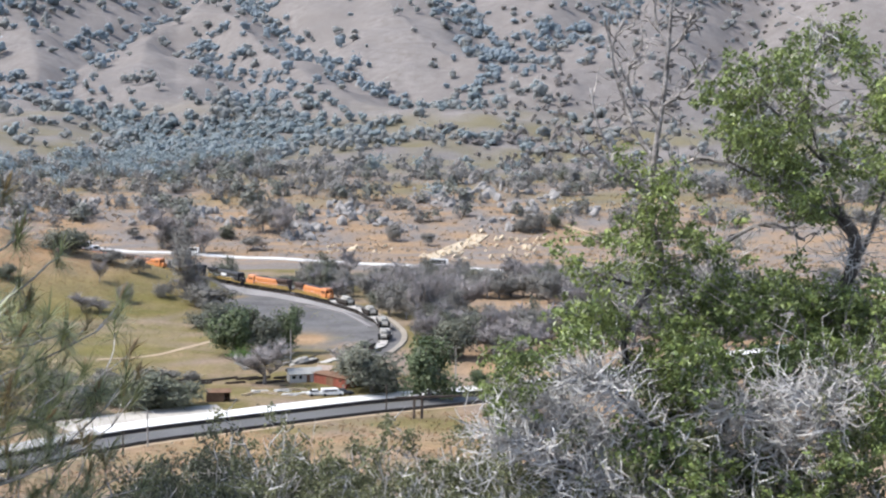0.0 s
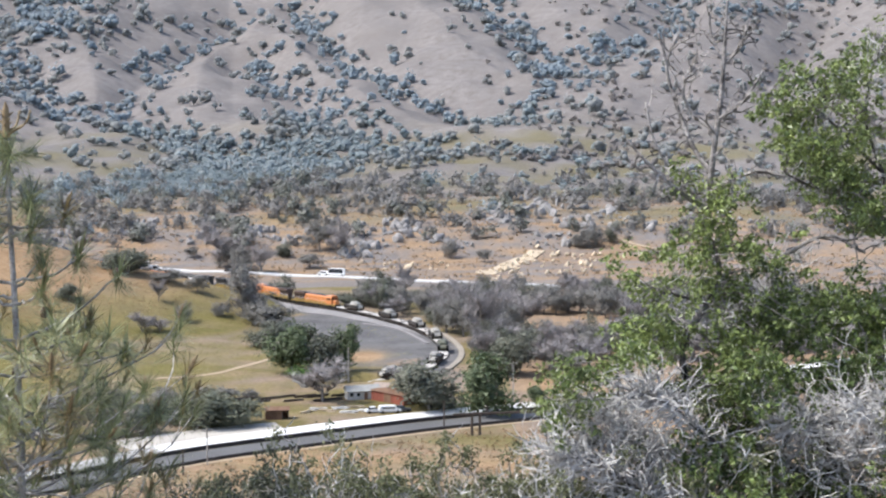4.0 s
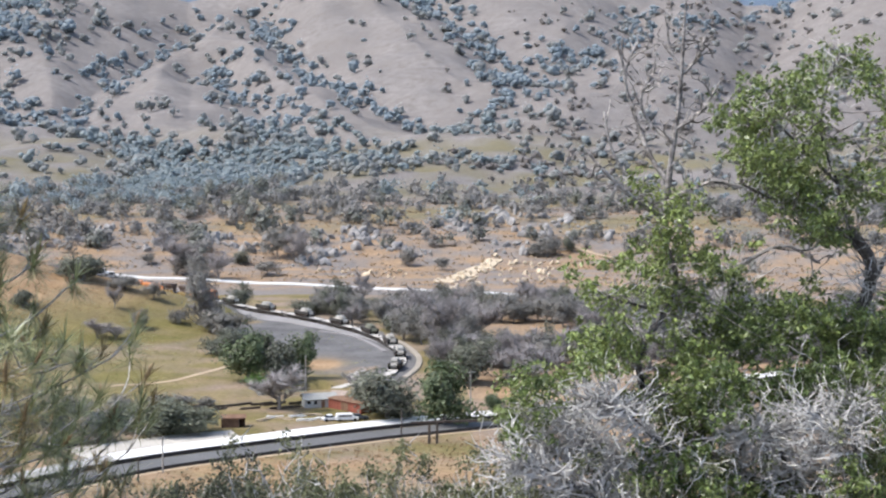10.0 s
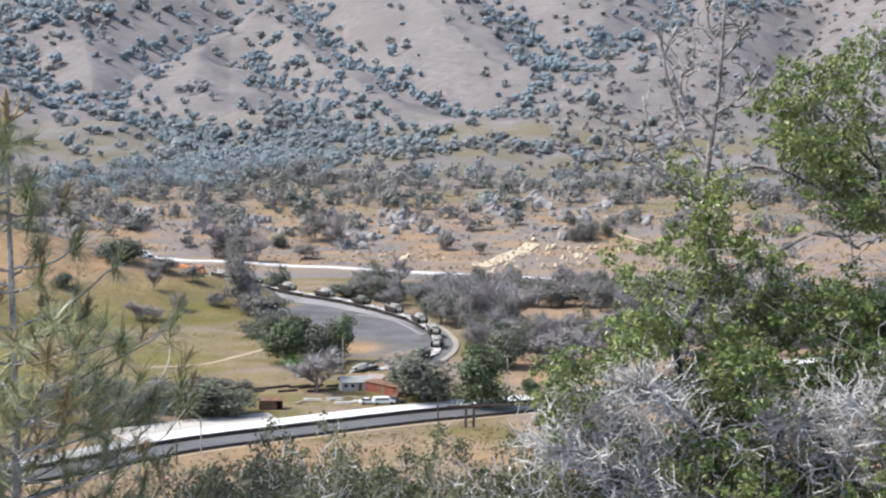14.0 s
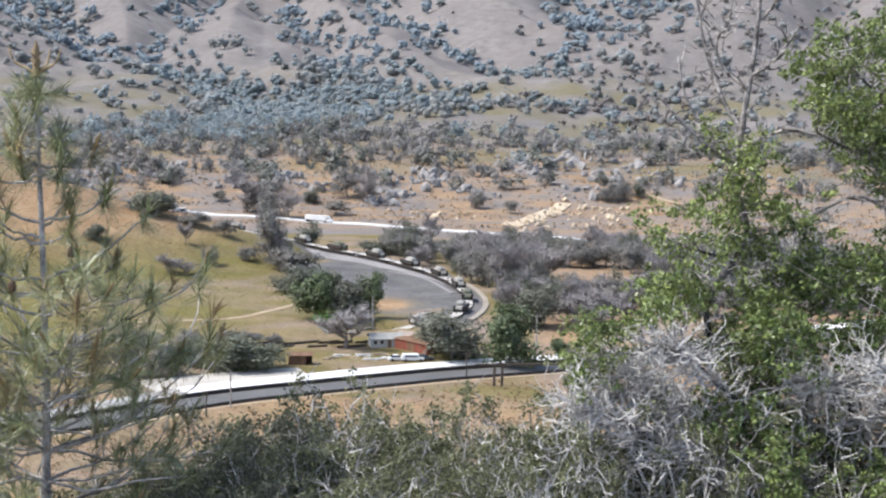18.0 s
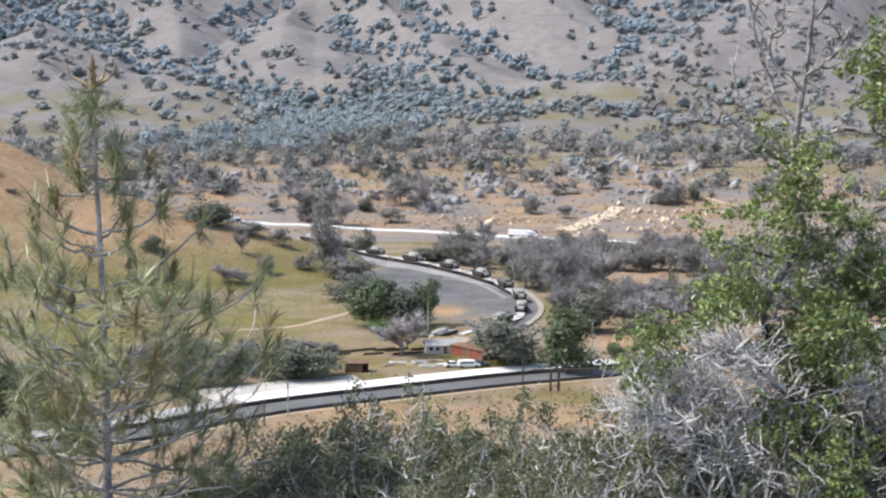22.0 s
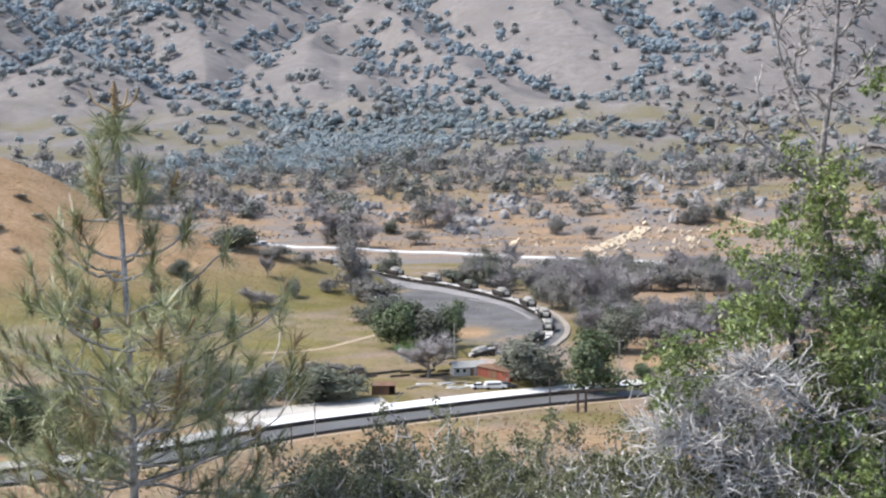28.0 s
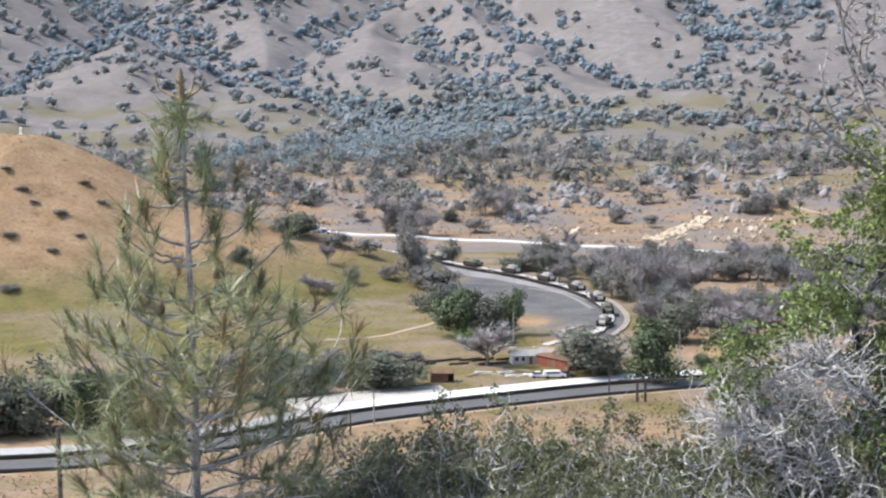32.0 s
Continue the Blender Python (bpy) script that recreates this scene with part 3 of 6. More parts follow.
def build_roads():
    def strip(line, a, b, h, name, mat, label, cat):
        ob = sweep(name, line, ((a, -0.6), (a, h), (b, h), (b, -0.6)), mat)
        return tagged(ob, label, cat, kind="structure")
    cut = min(i for i, p in enumerate(NEAR_ROAD) if FOCAL_PX * p.x / p.y > -560)
    strip(drape(NEAR_ROAD[cut:]), -10.0, -0.9, 0.16, "road_1", M["concrete"], "broad bright concrete road along the valley", "road")
    strip(drape(NEAR_ROAD[:cut + 1]), -9.0, -0.9, 0.155, "road_4", M["grey_concrete"], "grey stretch of the concrete road", "road")
    strip(drape(NEAR_ROAD), 11.0, 12.3, 0.06, "shoulder", M["dirt"], "pale gravel shoulder outside the guard rail", "shoulder")
    strip(drape(NEAR_ROAD), 0.9, 10.0, 0.10, "road_2", M["asphalt"], "grey bleached asphalt road between guard rails", "road")
    strip(drape(FAR_ROAD), -3.6, 3.6, 0.4, "road_3", M["old_concrete"], "pale highway at the foot of the slope", "road")
    strip(drape(LOT), -2.5, 9.0, 0.10, "gravel_lot", M["lot"], "pale bare lot widening beside the road", "lot")
    strip(drape(TRAIL), -1.0, 1.0, 0.06, "dirt_track", M["dirt"], "pale dirt track round the foot of the hill", "track")
    for spots, a, b, name, mat, label in ((((800, 518), (830, 500), (862, 486), (892, 468)), -5.0, 5.0, "rock_cut", "warm_rock", "pale fresh cut in the slope above the road"),
                                          (((585, 598), (630, 604), (668, 616), (700, 634)), -0.8, 0.8, "yard_track", "gravel", "pale wheel track across the gravel yard"),
                                          (((1035, 445), (1075, 458), (1120, 468), (1200, 480)), -2.2, 2.2, "hill_track", "dirt", "pale dirt track across the slope")):
        pts = chain([Vector((*cast(px - 784, 441 - py, 690 if py < 530 else 400), 0)) for px, py in spots], 5)
        strip(drape(pts), a, b, 0.25, name, M[mat], label, "track")
    for side, near in ((0.0, True), (10.6, False)):
        rail = thing("guard_rail", (0, 0, 0), "dark steel guard rail beside the road", "guard rail", "guard rails")
        line = []
        for i, p in enumerate(NEAR_ROAD):
            d = NEAR_ROAD[min(i + 1, len(NEAR_ROAD) - 1)] - NEAR_ROAD[max(i - 1, 0)]
            d.z = 0
            d.normalize()
            line.append(Vector((p.x + d.y * side, p.y - d.x * side, ground_at(p.x + d.y * side, p.y - d.x * side))))
        top = 0.95 if near else 0.75
        sweep("beam", line, ((-0.06, top - 0.45), (0.02, top - 0.36), (-0.06, top - 0.23), (0.02, top - 0.1), (-0.06, top), (-0.1, top), (-0.1, top - 0.45)), M["guard"], rail)
        # solid dark kerb, added to thicken the dark line along the road
        kerb = 0.75 if near else 0.5
        sweep("kerb", line, ((-0.2, -0.3), (-0.2, kerb), (0.2, kerb), (0.2, -0.3)), M["guard"], rail)
        me = None
        for i in range(4, len(line) - 4):
            for k in range(3):
                p = line[i].lerp(line[i + 1], k / 3)
                if me is None:
                    bm = bmesh.new()
                    box(bm, -0.09, 0.09, -0.09, 0.09, -0.4, top - 0.02)
                    post = part("post", bm, M["guard"], rail)
                    me = post.data
                else:
                    post = new("post", me)
                    post.parent = rail
                post.location = p


build_roads()


def build_loop_track():
    bed = sweep("track_bed", LINE, ((-7.0, -3.6), (-2.0, -0.55), (2.0, -0.55), (4.2, -3.6)), M["ballast"])
    tagged(bed, "grey ballast embankment of the railway loop", "track bed", kind="structure")
    sweep("sleeper_row", LINE, ((-1.3, -0.6), (-1.3, -0.4), (1.3, -0.4), (1.3, -0.6)), M["sleeper"], bed, "dark timber sleepers")
    for a in (-0.75, 0.75):
        sweep("rail", LINE, ((a - 0.07, -0.42), (a - 0.03, -0.2), (a + 0.03, -0.2), (a + 0.07, -0.42)), M["rail"], bed, "steel rail")
    service = [Vector((p.x, p.y, 0)) for p in LINE[92:138]]
    ob = sweep("service_road", drape(service), ((4.8, -1.0), (4.8, 0.35), (6.6, 0.35), (6.6, -1.0)), M["grit"])
    tagged(ob, "pale dirt service road outside the curve", "track", kind="structure")


build_loop_track()


def tunnel_portal():
    """The concrete headwall where the near leg goes underground."""
    p, q = LINE[61], LINE[64]
    d = q - p
    ob = thing("tunnel_portal", (p.x, p.y, p.z - 0.6), "weathered concrete tunnel portal at the end of a cutting", "tunnel", rz=math.degrees(math.atan2(d.y, d.x)))
    bm = bmesh.new()
    for s in (-1, 1):
        box(bm, -0.5, 0.5, min(s * 2.6, s * 4.4), max(s * 2.6, s * 4.4), -0.5, 7.0, 0.05)
    box(bm, -0.5, 0.5, -2.6, 2.6, 5.9, 7.0, 0.05)
    part("headwall", bm, M["stained_concrete"], ob)
    bm = bmesh.new()
    box(bm, -0.65, 0.65, -4.6, 4.6, 7.0, 7.25, 0.05)
    part("coping", bm, M["stained_concrete"], ob)
    for s in (-1, 1):
        bm = bmesh.new()
        prism(bm, ((s * 4.0, -0.5), (s * 4.4, -0.5), (s * 4.4, 4.2), (s * 4.0, 4.2)), 0.5, 5.0)
        part("wing_wall", bm, M["stained_concrete"], ob)


tunnel_portal()


def build_distance():
    """A forested range on the horizon, seen over the saddles."""
    az = np.radians(np.linspace(-60, 60, 160))
    V, F = [], []
    for i, a in enumerate(az):
        x, y = 4300 * math.sin(a), 4300 * math.cos(a)
        u = FOCAL_PX * math.tan(a)
        top = EYE + 4300 * (np.interp(u, (-2500, -640, -575, -540, 0, 2500), (425, 432, 448, 472, 500, 520)) + 7 * float(ripple(x, y, 500, 3, 9)) - LEVEL) / FOCAL_PX
        V += [(x * 0.86, y * 0.86, -40), (x * 0.95, y * 0.95, top * 0.55), (x, y, top), (x * 1.04, y * 1.04, -40)]
    for i in range(len(az) - 1):
        for k in range(3):
            F.append((i * 4 + k, i * 4 + 4 + k, i * 4 + 5 + k, i * 4 + 1 + k))
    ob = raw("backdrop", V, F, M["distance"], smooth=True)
    tagged(ob, "forested range on the horizon, haze painted in as blue", "mountains", kind="structure")


build_distance()


# ---- trees ----
def on_land(u, v, start=200.0):
    """Where a pixel's ray first meets the land."""
    x, y = cast(u, v, start)
    return Vector((x, y, ground_at(x, y)))


def limb(p, d, length, r, rng, bend=0.25, n=5):
    path, p, d = [], Vector(p), Vector(d).normalized()
    for i in range(n + 1):
        path.append((p.copy(), r * (1 - 0.75 * i / n)))
        d = (d + Vector(rng.normal(size=3)) * bend * 0.5 + Vector((0, 0, 0.05))).normalized()
        p = p + d * (length / n)
    return path


def make_tree(name, label, kind, leaf, seed, lobes=9, leaves=900, size=0.42, trunk=0.30, gap=1.0, tall=8.0, wide=8.0, bark="bark"):
    """A broad tree: tapered trunk and limbs, and a crown of many small leaves in uneven clumps."""
    rng = np.random.RandomState(seed)
    ob = thing(name, (0, 0, -500), label, kind)
    paths, pts = [limb((0, 0, -0.4), (rng.normal() * 0.1, rng.normal() * 0.1, 1), tall * 0.5, trunk, rng, 0.15)], []
    for k in range(lobes):
        w = 2 * math.pi * (k + rng.uniform(-0.3, 0.3)) / lobes * 2.0
        out = rng.uniform(0.25, 0.92) if k else 0.05
        c = Vector((math.cos(w) * out * wide * 0.34, math.sin(w) * out * wide * 0.34, tall * rng.uniform(0.17, 0.78) - out * tall * 0.05))
        start = paths[0][rng.randint(2, 5)][0]
        paths.append(limb(start, c - start, (c - start).length * 1.05, trunk * 0.45, rng, 0.18))
        for _ in range(3):
            e = c + Vector(rng.normal(size=3)) * wide * 0.1
            paths.append(limb(paths[-1][3][0] if len(paths[-1]) > 3 else start, e - start, wide * 0.16, trunk * 0.16, rng, 0.3, 3))
        rad = wide * rng.uniform(0.17, 0.25)
        clumps = rng.normal(size=(int(7 * gap) + 1, 3))
        clumps /= np.linalg.norm(clumps, axis=1)[:, None]
        clumps = np.array(c) + clumps * rad * rng.uniform(0.55, 1.0, (len(clumps), 1)) * (1, 1, 0.75)
        for q in clumps:
            m = max(3, leaves // (lobes * len(clumps)))
            pts.append(q + rng.normal(size=(m, 3)) * rad * 0.30)
    V, F = tubes(paths, 5)
    raw("trunk", V, F, M[bark], ob, smooth=True)
    P = np.vstack(pts)
    P[:, 2] = np.where(P[:, 2] < tall * 0.06, tall * rng.uniform(0.06, 0.3, len(P)), P[:, 2])
    V, F = cards(P, size, rng, heart=(0, 0, tall * 0.35))
    raw("crown", V.tolist(), F.tolist(), M[leaf], ob)
    return ob


def make_bare_tree(name, label, seed, tall=8.0, wide=7.0, twigs=900, mat="grey_twig"):
    """A leafless tree: limbs and a haze of fine twigs."""
    rng = np.random.RandomState(seed)
    ob = thing(name, (0, 0, -500), label, "tree")
    paths, fine = [limb((0, 0, -0.4), (0.05, 0.05, 1), tall * 0.45, 0.26, rng, 0.15)], []
    for k in range(11):
        w = k * 2.4 + rng.uniform(-0.3, 0.3)
        start = paths[0][rng.randint(2, 6)][0]
        d = Vector((math.cos(w), math.sin(w), rng.uniform(0.35, 1.3)))
        paths.append(limb(start, d, tall * rng.uniform(0.36, 0.55), 0.11, rng, 0.3, 6))
    for k in range(twigs):
        src = paths[1 + rng.randint(11)]
        p = src[rng.randint(2, 7)][0]
        d = Vector((rng.normal() * wide, rng.normal() * wide, abs(rng.normal()) * 4 + 2.5))
        fine.append(limb(p, d, tall * rng.uniform(0.12, 0.26), 0.055, rng, 0.5, 2))
    V, F = tubes(paths, 5)
    raw("trunk", V, F, M["bark"], ob, "grey trunk and limbs", True)
    V, F = tubes(fine, 3)
    raw("twig_crown", V, F, M[mat], ob, "fine grey leafless twigs")
    return ob


KINDS = {
    "oak": [make_tree("oak_tree", "broad dark green oak with an uneven crown", "tree", "oak", s, 11, 3600, 0.26) for s in (3, 4)],
    "dark": [make_tree("oak_tree", "dark grey-green oak with a dense round crown", "tree", "oak_dark", s, 12, 3300, 0.26) for s in (13, 14)],
    "olive": [make_tree("oak_tree", "broad olive-green oak beside the road", "tree", "olive_leaf", s, 12, 3300, 0.26) for s in (18, 19)],
    "scrub": [make_tree("scrub_oak", "low grey-green scrub oak with a thin crown", "tree", "scrub", s, 10, 2000, 0.26, trunk=0.22) for s in (23, 24)],
    "green": [make_tree("bush", "bright green bush at the foot of the oaks", "bush", "green", 33, 9, 1800, 0.26, trunk=0.12)],
    "bare": [make_bare_tree("bare_tree", "grey leafless tree with fine spreading twigs", s) for s in (43, 44)],
    "tall": [make_tree("tall_tree", "tall thin grey-green tree with sparse foliage", "tree", "scrub", 53, 12, 1500, 0.25, gap=0.6)],
}
COUNT = {}


def plant(kind, px, py, w, h, group=""):
    """A tree fitted to the camera's view: foot at that pixel, w wide and h high in pixels."""
    p = on_land(px - 784, 441 - py)
    k = p.length / FOCAL_PX * (1.25 if kind == "bare" else 1.0)
    plant_at(kind, p, w * k / 7.0, h * k / 8.0, group)


def plant_at(kind, p, sx, sz, group=""):
    i = COUNT[kind] = COUNT.get(kind, -1) + 1
    src = KINDS[kind][i % len(KINDS[kind])]
    ob = copy_thing(src, Matrix.LocRotScale(p, Euler((0, 0, i * 2.4)), (sx, sx, sz)))
    tagged(ob, group=group or "trees in the valley")


for row in (("dark", 706, 750, 132, 98), ("dark", 668, 736, 64, 62), ("bare", 664, 722, 66, 52), ("oak", 803, 762, 108, 122), ("oak", 458, 688, 92, 100), ("dark", 512, 690, 78, 92), ("oak", 552, 682, 56, 92), ("green", 482, 692, 66, 30),
            ("bare", 515, 738, 92, 68), ("dark", 420, 640, 78, 62), ("tall", 374, 590, 62, 120), ("dark", 440, 556, 52, 44), ("scrub", 332, 586, 36, 30), ("scrub", 395, 585, 50, 45),
            ("dark", 165, 512, 96, 62), ("scrub", 240, 528, 62, 32), ("scrub", 290, 545, 44, 34), ("bare", 222, 560, 28, 36), ("scrub", 266, 596, 36, 42), ("bare", 192, 615, 40, 30), ("bare", 224, 617, 38, 24),
            ("olive", 305, 782, 130, 76), ("olive", 365, 780, 92, 58), ("olive", 250, 778, 84, 60), ("scrub", 425, 608, 90, 50), ("scrub", 392, 602, 56, 52), ("bare", 374, 590, 48, 80), ("dark", 848, 690, 92, 92), ("dark", 560, 568, 70, 34),
            ("bare", 800, 640, 88, 112), ("scrub", 765, 620, 60, 80), ("dark", 625, 575, 44, 52), ("scrub", 655, 580, 44, 62), ("scrub", 700, 590, 52, 60), ("dark", 725, 548, 24, 34),
            ("bare", 740, 600, 60, 70), ("scrub", 835, 620, 60, 74), ("bare", 870, 610, 70, 66), ("scrub", 905, 580, 52, 56), ("scrub", 948, 578, 52, 50), ("dark", 958, 545, 20, 30), ("scrub", 985, 580, 56, 52),
            ("scrub", 1035, 575, 60, 58), ("bare", 920, 680, 96, 54), ("bare", 985, 675, 90, 46), ("scrub", 950, 690, 80, 50), ("bare", 1050, 650, 90, 60), ("scrub", 1110, 585, 70, 60), ("scrub", 1180, 590, 80, 64),
            ("scrub", 1290, 600, 90, 66), ("bare", 1170, 660, 90, 60), ("scrub", 1400, 610, 90, 66), ("scrub", 1500, 620, 90, 66), ("scrub", 590, 560, 34, 30), ("dark", 680, 560, 30, 30), ("scrub", 1010, 552, 34, 24),
            ("dark", -335, 885, 110, 135), ("oak", -260, 878, 90, 120), ("dark", -420, 895, 120, 140), ("dark", -200, 868, 70, 85), ("dark", -130, 852, 92, 95), ("dark", -165, 866, 95, 112), ("oak", -228, 873, 90, 120), ("dark", -510, 900, 120, 140), ("dark", -380, 880, 100, 130),
            ("scrub", 345, 735, 50, 24), ("scrub", 300, 738, 60, 30), ("scrub", 230, 742, 60, 30), ("scrub", 160, 748, 70, 36), ("dark", 90, 755, 70, 36), ("scrub", 20, 762, 70, 36), ("dark", -60, 775, 80, 44), ("scrub", 385, 730, 40, 18), ("dark", 60, 560, 40, 40),
            ("oak", 895, 740, 40, 36), ("dark", 915, 748, 36, 28), ("scrub", 120, 800, 90, 80), ("scrub", 190, 800, 70, 70), ("scrub", 60, 810, 80, 80)):
    plant(*row)
for row in (("scrub", -385, 519, 30, 10), ("scrub", -286, 478, 34, 10), ("scrub", -382, 618, 40, 14), ("scrub", -300, 549, 22, 8), ("scrub", -357, 432, 26, 8), ("scrub", -236, 421, 26, 7), ("scrub", -247, 515, 22, 8), ("scrub", -335, 453, 20, 6), ("scrub", -204, 452, 24, 7), ("scrub", -390, 391, 24, 7)):
    plant(*row, group="low bushes on the hill")
for row in (("bare", 330, 500, 66, 66), ("scrub", 372, 505, 54, 52), ("bare", 405, 508, 50, 46), ("scrub", 280, 482, 30, 22), ("scrub", 352, 498, 60, 58), ("scrub", 490, 500, 50, 30), ("scrub", 740, 482, 34, 42), ("scrub", 800, 488, 32, 26),
            ("scrub", 985, 462, 48, 46), ("dark", 1050, 372, 46, 30), ("bare", 545, 478, 40, 56), ("scrub", 510, 470, 60, 60), ("dark", 445, 480, 34, 28), ("scrub", 965, 462, 36, 30), ("dark", 1022, 455, 22, 36)):
    plant(*row, group="trees above the highway")


def build_thickets():
    """Grey trees crowding the floor between the loop and the highway."""
    rng = np.random.RandomState(64)
    done = []
    while len(done) < 240:
        px, py = rng.uniform(575, 1560), rng.uniform(545, 665)
        if px < 760 and py > 560 + (px - 575) * 0.52 or (870 < px < 1050 and 588 < py < 640):
            continue
        p = on_land(px - 784, 441 - py)
        if any((p - q).length < 4.2 for q in done) or far_from(np.array([p.x]), np.array([p.y]), LINE[60::3])[0] < 7.5 or far_from(np.array([p.x]), np.array([p.y]), FAR_ROAD)[0] < 13:
            continue
        done.append(p)
        w, h = rng.uniform(8, 14), rng.uniform(8, 13)
        plant_at(("scrub", "bare", "scrub", "bare", "dark")[len(done) % 5], p, w / 7, h / 8, "grey thicket trees")


build_thickets()


def build_woods():
    """Woods and scrub over the far slopes, too many to count."""
    rng = np.random.RandomState(77)
    n = 90000
    az, rr = np.radians(rng.uniform(-27, 20.5, n)), np.sqrt(rng.uniform(735 ** 2, 2680 ** 2, n))
    x, y = rr * np.sin(az), rr * np.cos(az)
    gaps = [far_from(x, y, w) for w in GULLIES[:7]]
    g = np.min(gaps, axis=0)
    n1, n2 = ripple(x, y, 240, 3, 31), ripple(x, y, 55, 3, 32)
    u = FOCAL_PX * x / y
    v = FOCAL_PX * (land(x, y) - EYE) / rr + LEVEL
    p = np.zeros(n)
    for gap, wide, much in zip(gaps, (30, 18, 18, 12, 38, 22, 26), (1.0, 0.7, 0.25, 0.9, 0.26, 0.42, 0.6)):
        p = np.maximum(p, much * np.exp(-(gap / wide) ** 2) * np.clip(0.75 + 0.6 * n2, 0.1, 1.3))
    p *= smooth((rr - 1000) / 200)
    p += 0.06 * np.exp(-(g / 80) ** 2) * np.clip(0.4 + 0.9 * n2, 0, 1.3)
    p += 0.013 + 0.036 * np.clip(n1, 0, 1) * np.clip(0.3 + n2, 0, 1)
    p += 0.085 * smooth((u - 120) / 150) * np.clip(0.5 + n2, 0, 1.2)
    brush = smooth((u + 20) / 160) * smooth((rr - 980) / 120) * (1 - smooth((rr - 1750) / 250)) * np.clip(0.5 + 0.8 * n2, 0, 1.2)
    p += 0.22 * brush
    patch = np.exp(-((u + 760) / 90) ** 2 - ((v - 375) / 45) ** 2)
    patch += np.exp(-((v - np.interp(u, (420, 545, 640), (388, 388, 408))) / 13) ** 2) * smooth((u - 400) / 40) * (1 - smooth((u - 610) / 40))
    p += 0.75 * patch * np.clip(0.6 + n2, 0, 1.2)
    band = smooth((rr - 900) / 120) * (1 - smooth((rr - 1230 - 90 * n1) / 260))
    p += 0.55 * band * np.where(u < -560, 0.6, 1.0) * np.clip(0.10 + 0.34 * n1 + 0.48 * n2, 0.02, 0.75)
    p += 0.26 * smooth((-560 - u) / 120) * smooth((v - 190) / 60) * np.clip(0.25 + 1.2 * n2, 0, 1.2)
    tall_belt = np.interp(u, (-800, -580, -500, -260, -160, 330), (15, 20, 36, 30, 14, 12))
    belt = np.exp(-((v - np.interp(u, (-780, -560, -380, -200, 100, 330), (62, 88, 122, 150, 142, 114))) / tall_belt) ** 2)
    belt = belt * smooth((u + 860) / 120) * np.interp(u, (-800, -560, -480, -260, -120, 150, 400), (0.45, 0.75, 1.6, 1.6, 0.6, 0.45, 0.0))
    p += 1.9 * belt * smooth((rr - 900) / 120)
    low = smooth((rr - 750) / 30) * (1 - smooth((rr - 960) / 80))
    p += 0.95 * low * np.clip(0.26 + 0.6 * n2 + 0.25 * n1, 0.02, 0.9) * np.where(u > 100, 0.6, np.where(u < -280, 1.2, 0.85))
    keep = rng.uniform(size=n) < p * 0.36
    x, y, rr, g, belt, u, patch = x[keep], y[keep], rr[keep], g[keep], belt[keep], u[keep], patch[keep]
    z = land(x, y)
    m = len(x)
    rust = (rng.uniform(size=m) < 0.72) & (u > 0) & (rr > 1000) & (g > 45)
    size = rng.uniform(3.4, 8.2, m) * np.where(rng.uniform(size=m) < 0.2, 1.35, 1.0) * np.interp(rr, (800, 1000, 1500, 2300), (0.95, 1.1, 1.4, 1.7)) * np.where(g < 30, 0.85, 1.0) * np.where(rust, 0.6, 1.0) * np.where(belt > 0.5, 0.66, 1.0)
    # trees that take the bluest, most haze-tinted leaf colours
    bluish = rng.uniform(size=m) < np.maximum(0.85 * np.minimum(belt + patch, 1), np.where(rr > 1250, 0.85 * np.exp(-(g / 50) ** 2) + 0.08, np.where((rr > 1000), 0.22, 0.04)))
    rust &= ~bluish
    oaks = rng.uniform(size=m) < 0.3
    ico = bmesh.new()
    bmesh.ops.create_icosphere(ico, subdivisions=1, radius=1.0)
    ico_v, ico_f = np.array([q.co[:] for q in ico.verts]), np.array([[q.index for q in f.verts] for f in ico.faces])
    ico.free()
    shapes, fine = [], []
    for s in range(8):
        q = np.random.RandomState(200 + s)
        c = q.normal(size=(6, 3)) * (0.36, 0.36, 0.2) + (0, 0, 0.72)
        Vs, Fs, off = [], [], 0
        for k, e in enumerate(c):
            r = q.uniform(0.3, 0.52)
            Vs.append(e + ico_v * r * (1, 1, 0.8) * q.uniform(0.72, 1.25, (len(ico_v), 1)))
            Fs.append(ico_f + off)
            off += len(ico_v)
        V, F = cards(np.vstack([e + q.normal(size=(6, 3)) * 0.34 for e in c]), 0.16, q, 0.85, heart=(0, 0, 0.5), firm=0.25)
        V, F = np.vstack(Vs + [V]), np.vstack(Fs + [F + off])
        V[:, 2] = np.maximum(V[:, 2], -0.05)
        shapes.append((V, F))
        c = q.normal(size=(8, 3)) * (0.5, 0.5, 0.26) + (0, 0, 0.85)
        pts = np.vstack([e + q.normal(size=(20, 3)) * 0.23 for e in c])
        pts[:, 2] = np.maximum(pts[:, 2], 0.1)
        fine.append(cards(pts, 0.17, q, 0.8, heart=(0, 0, 0.4), firm=0.4))
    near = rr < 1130
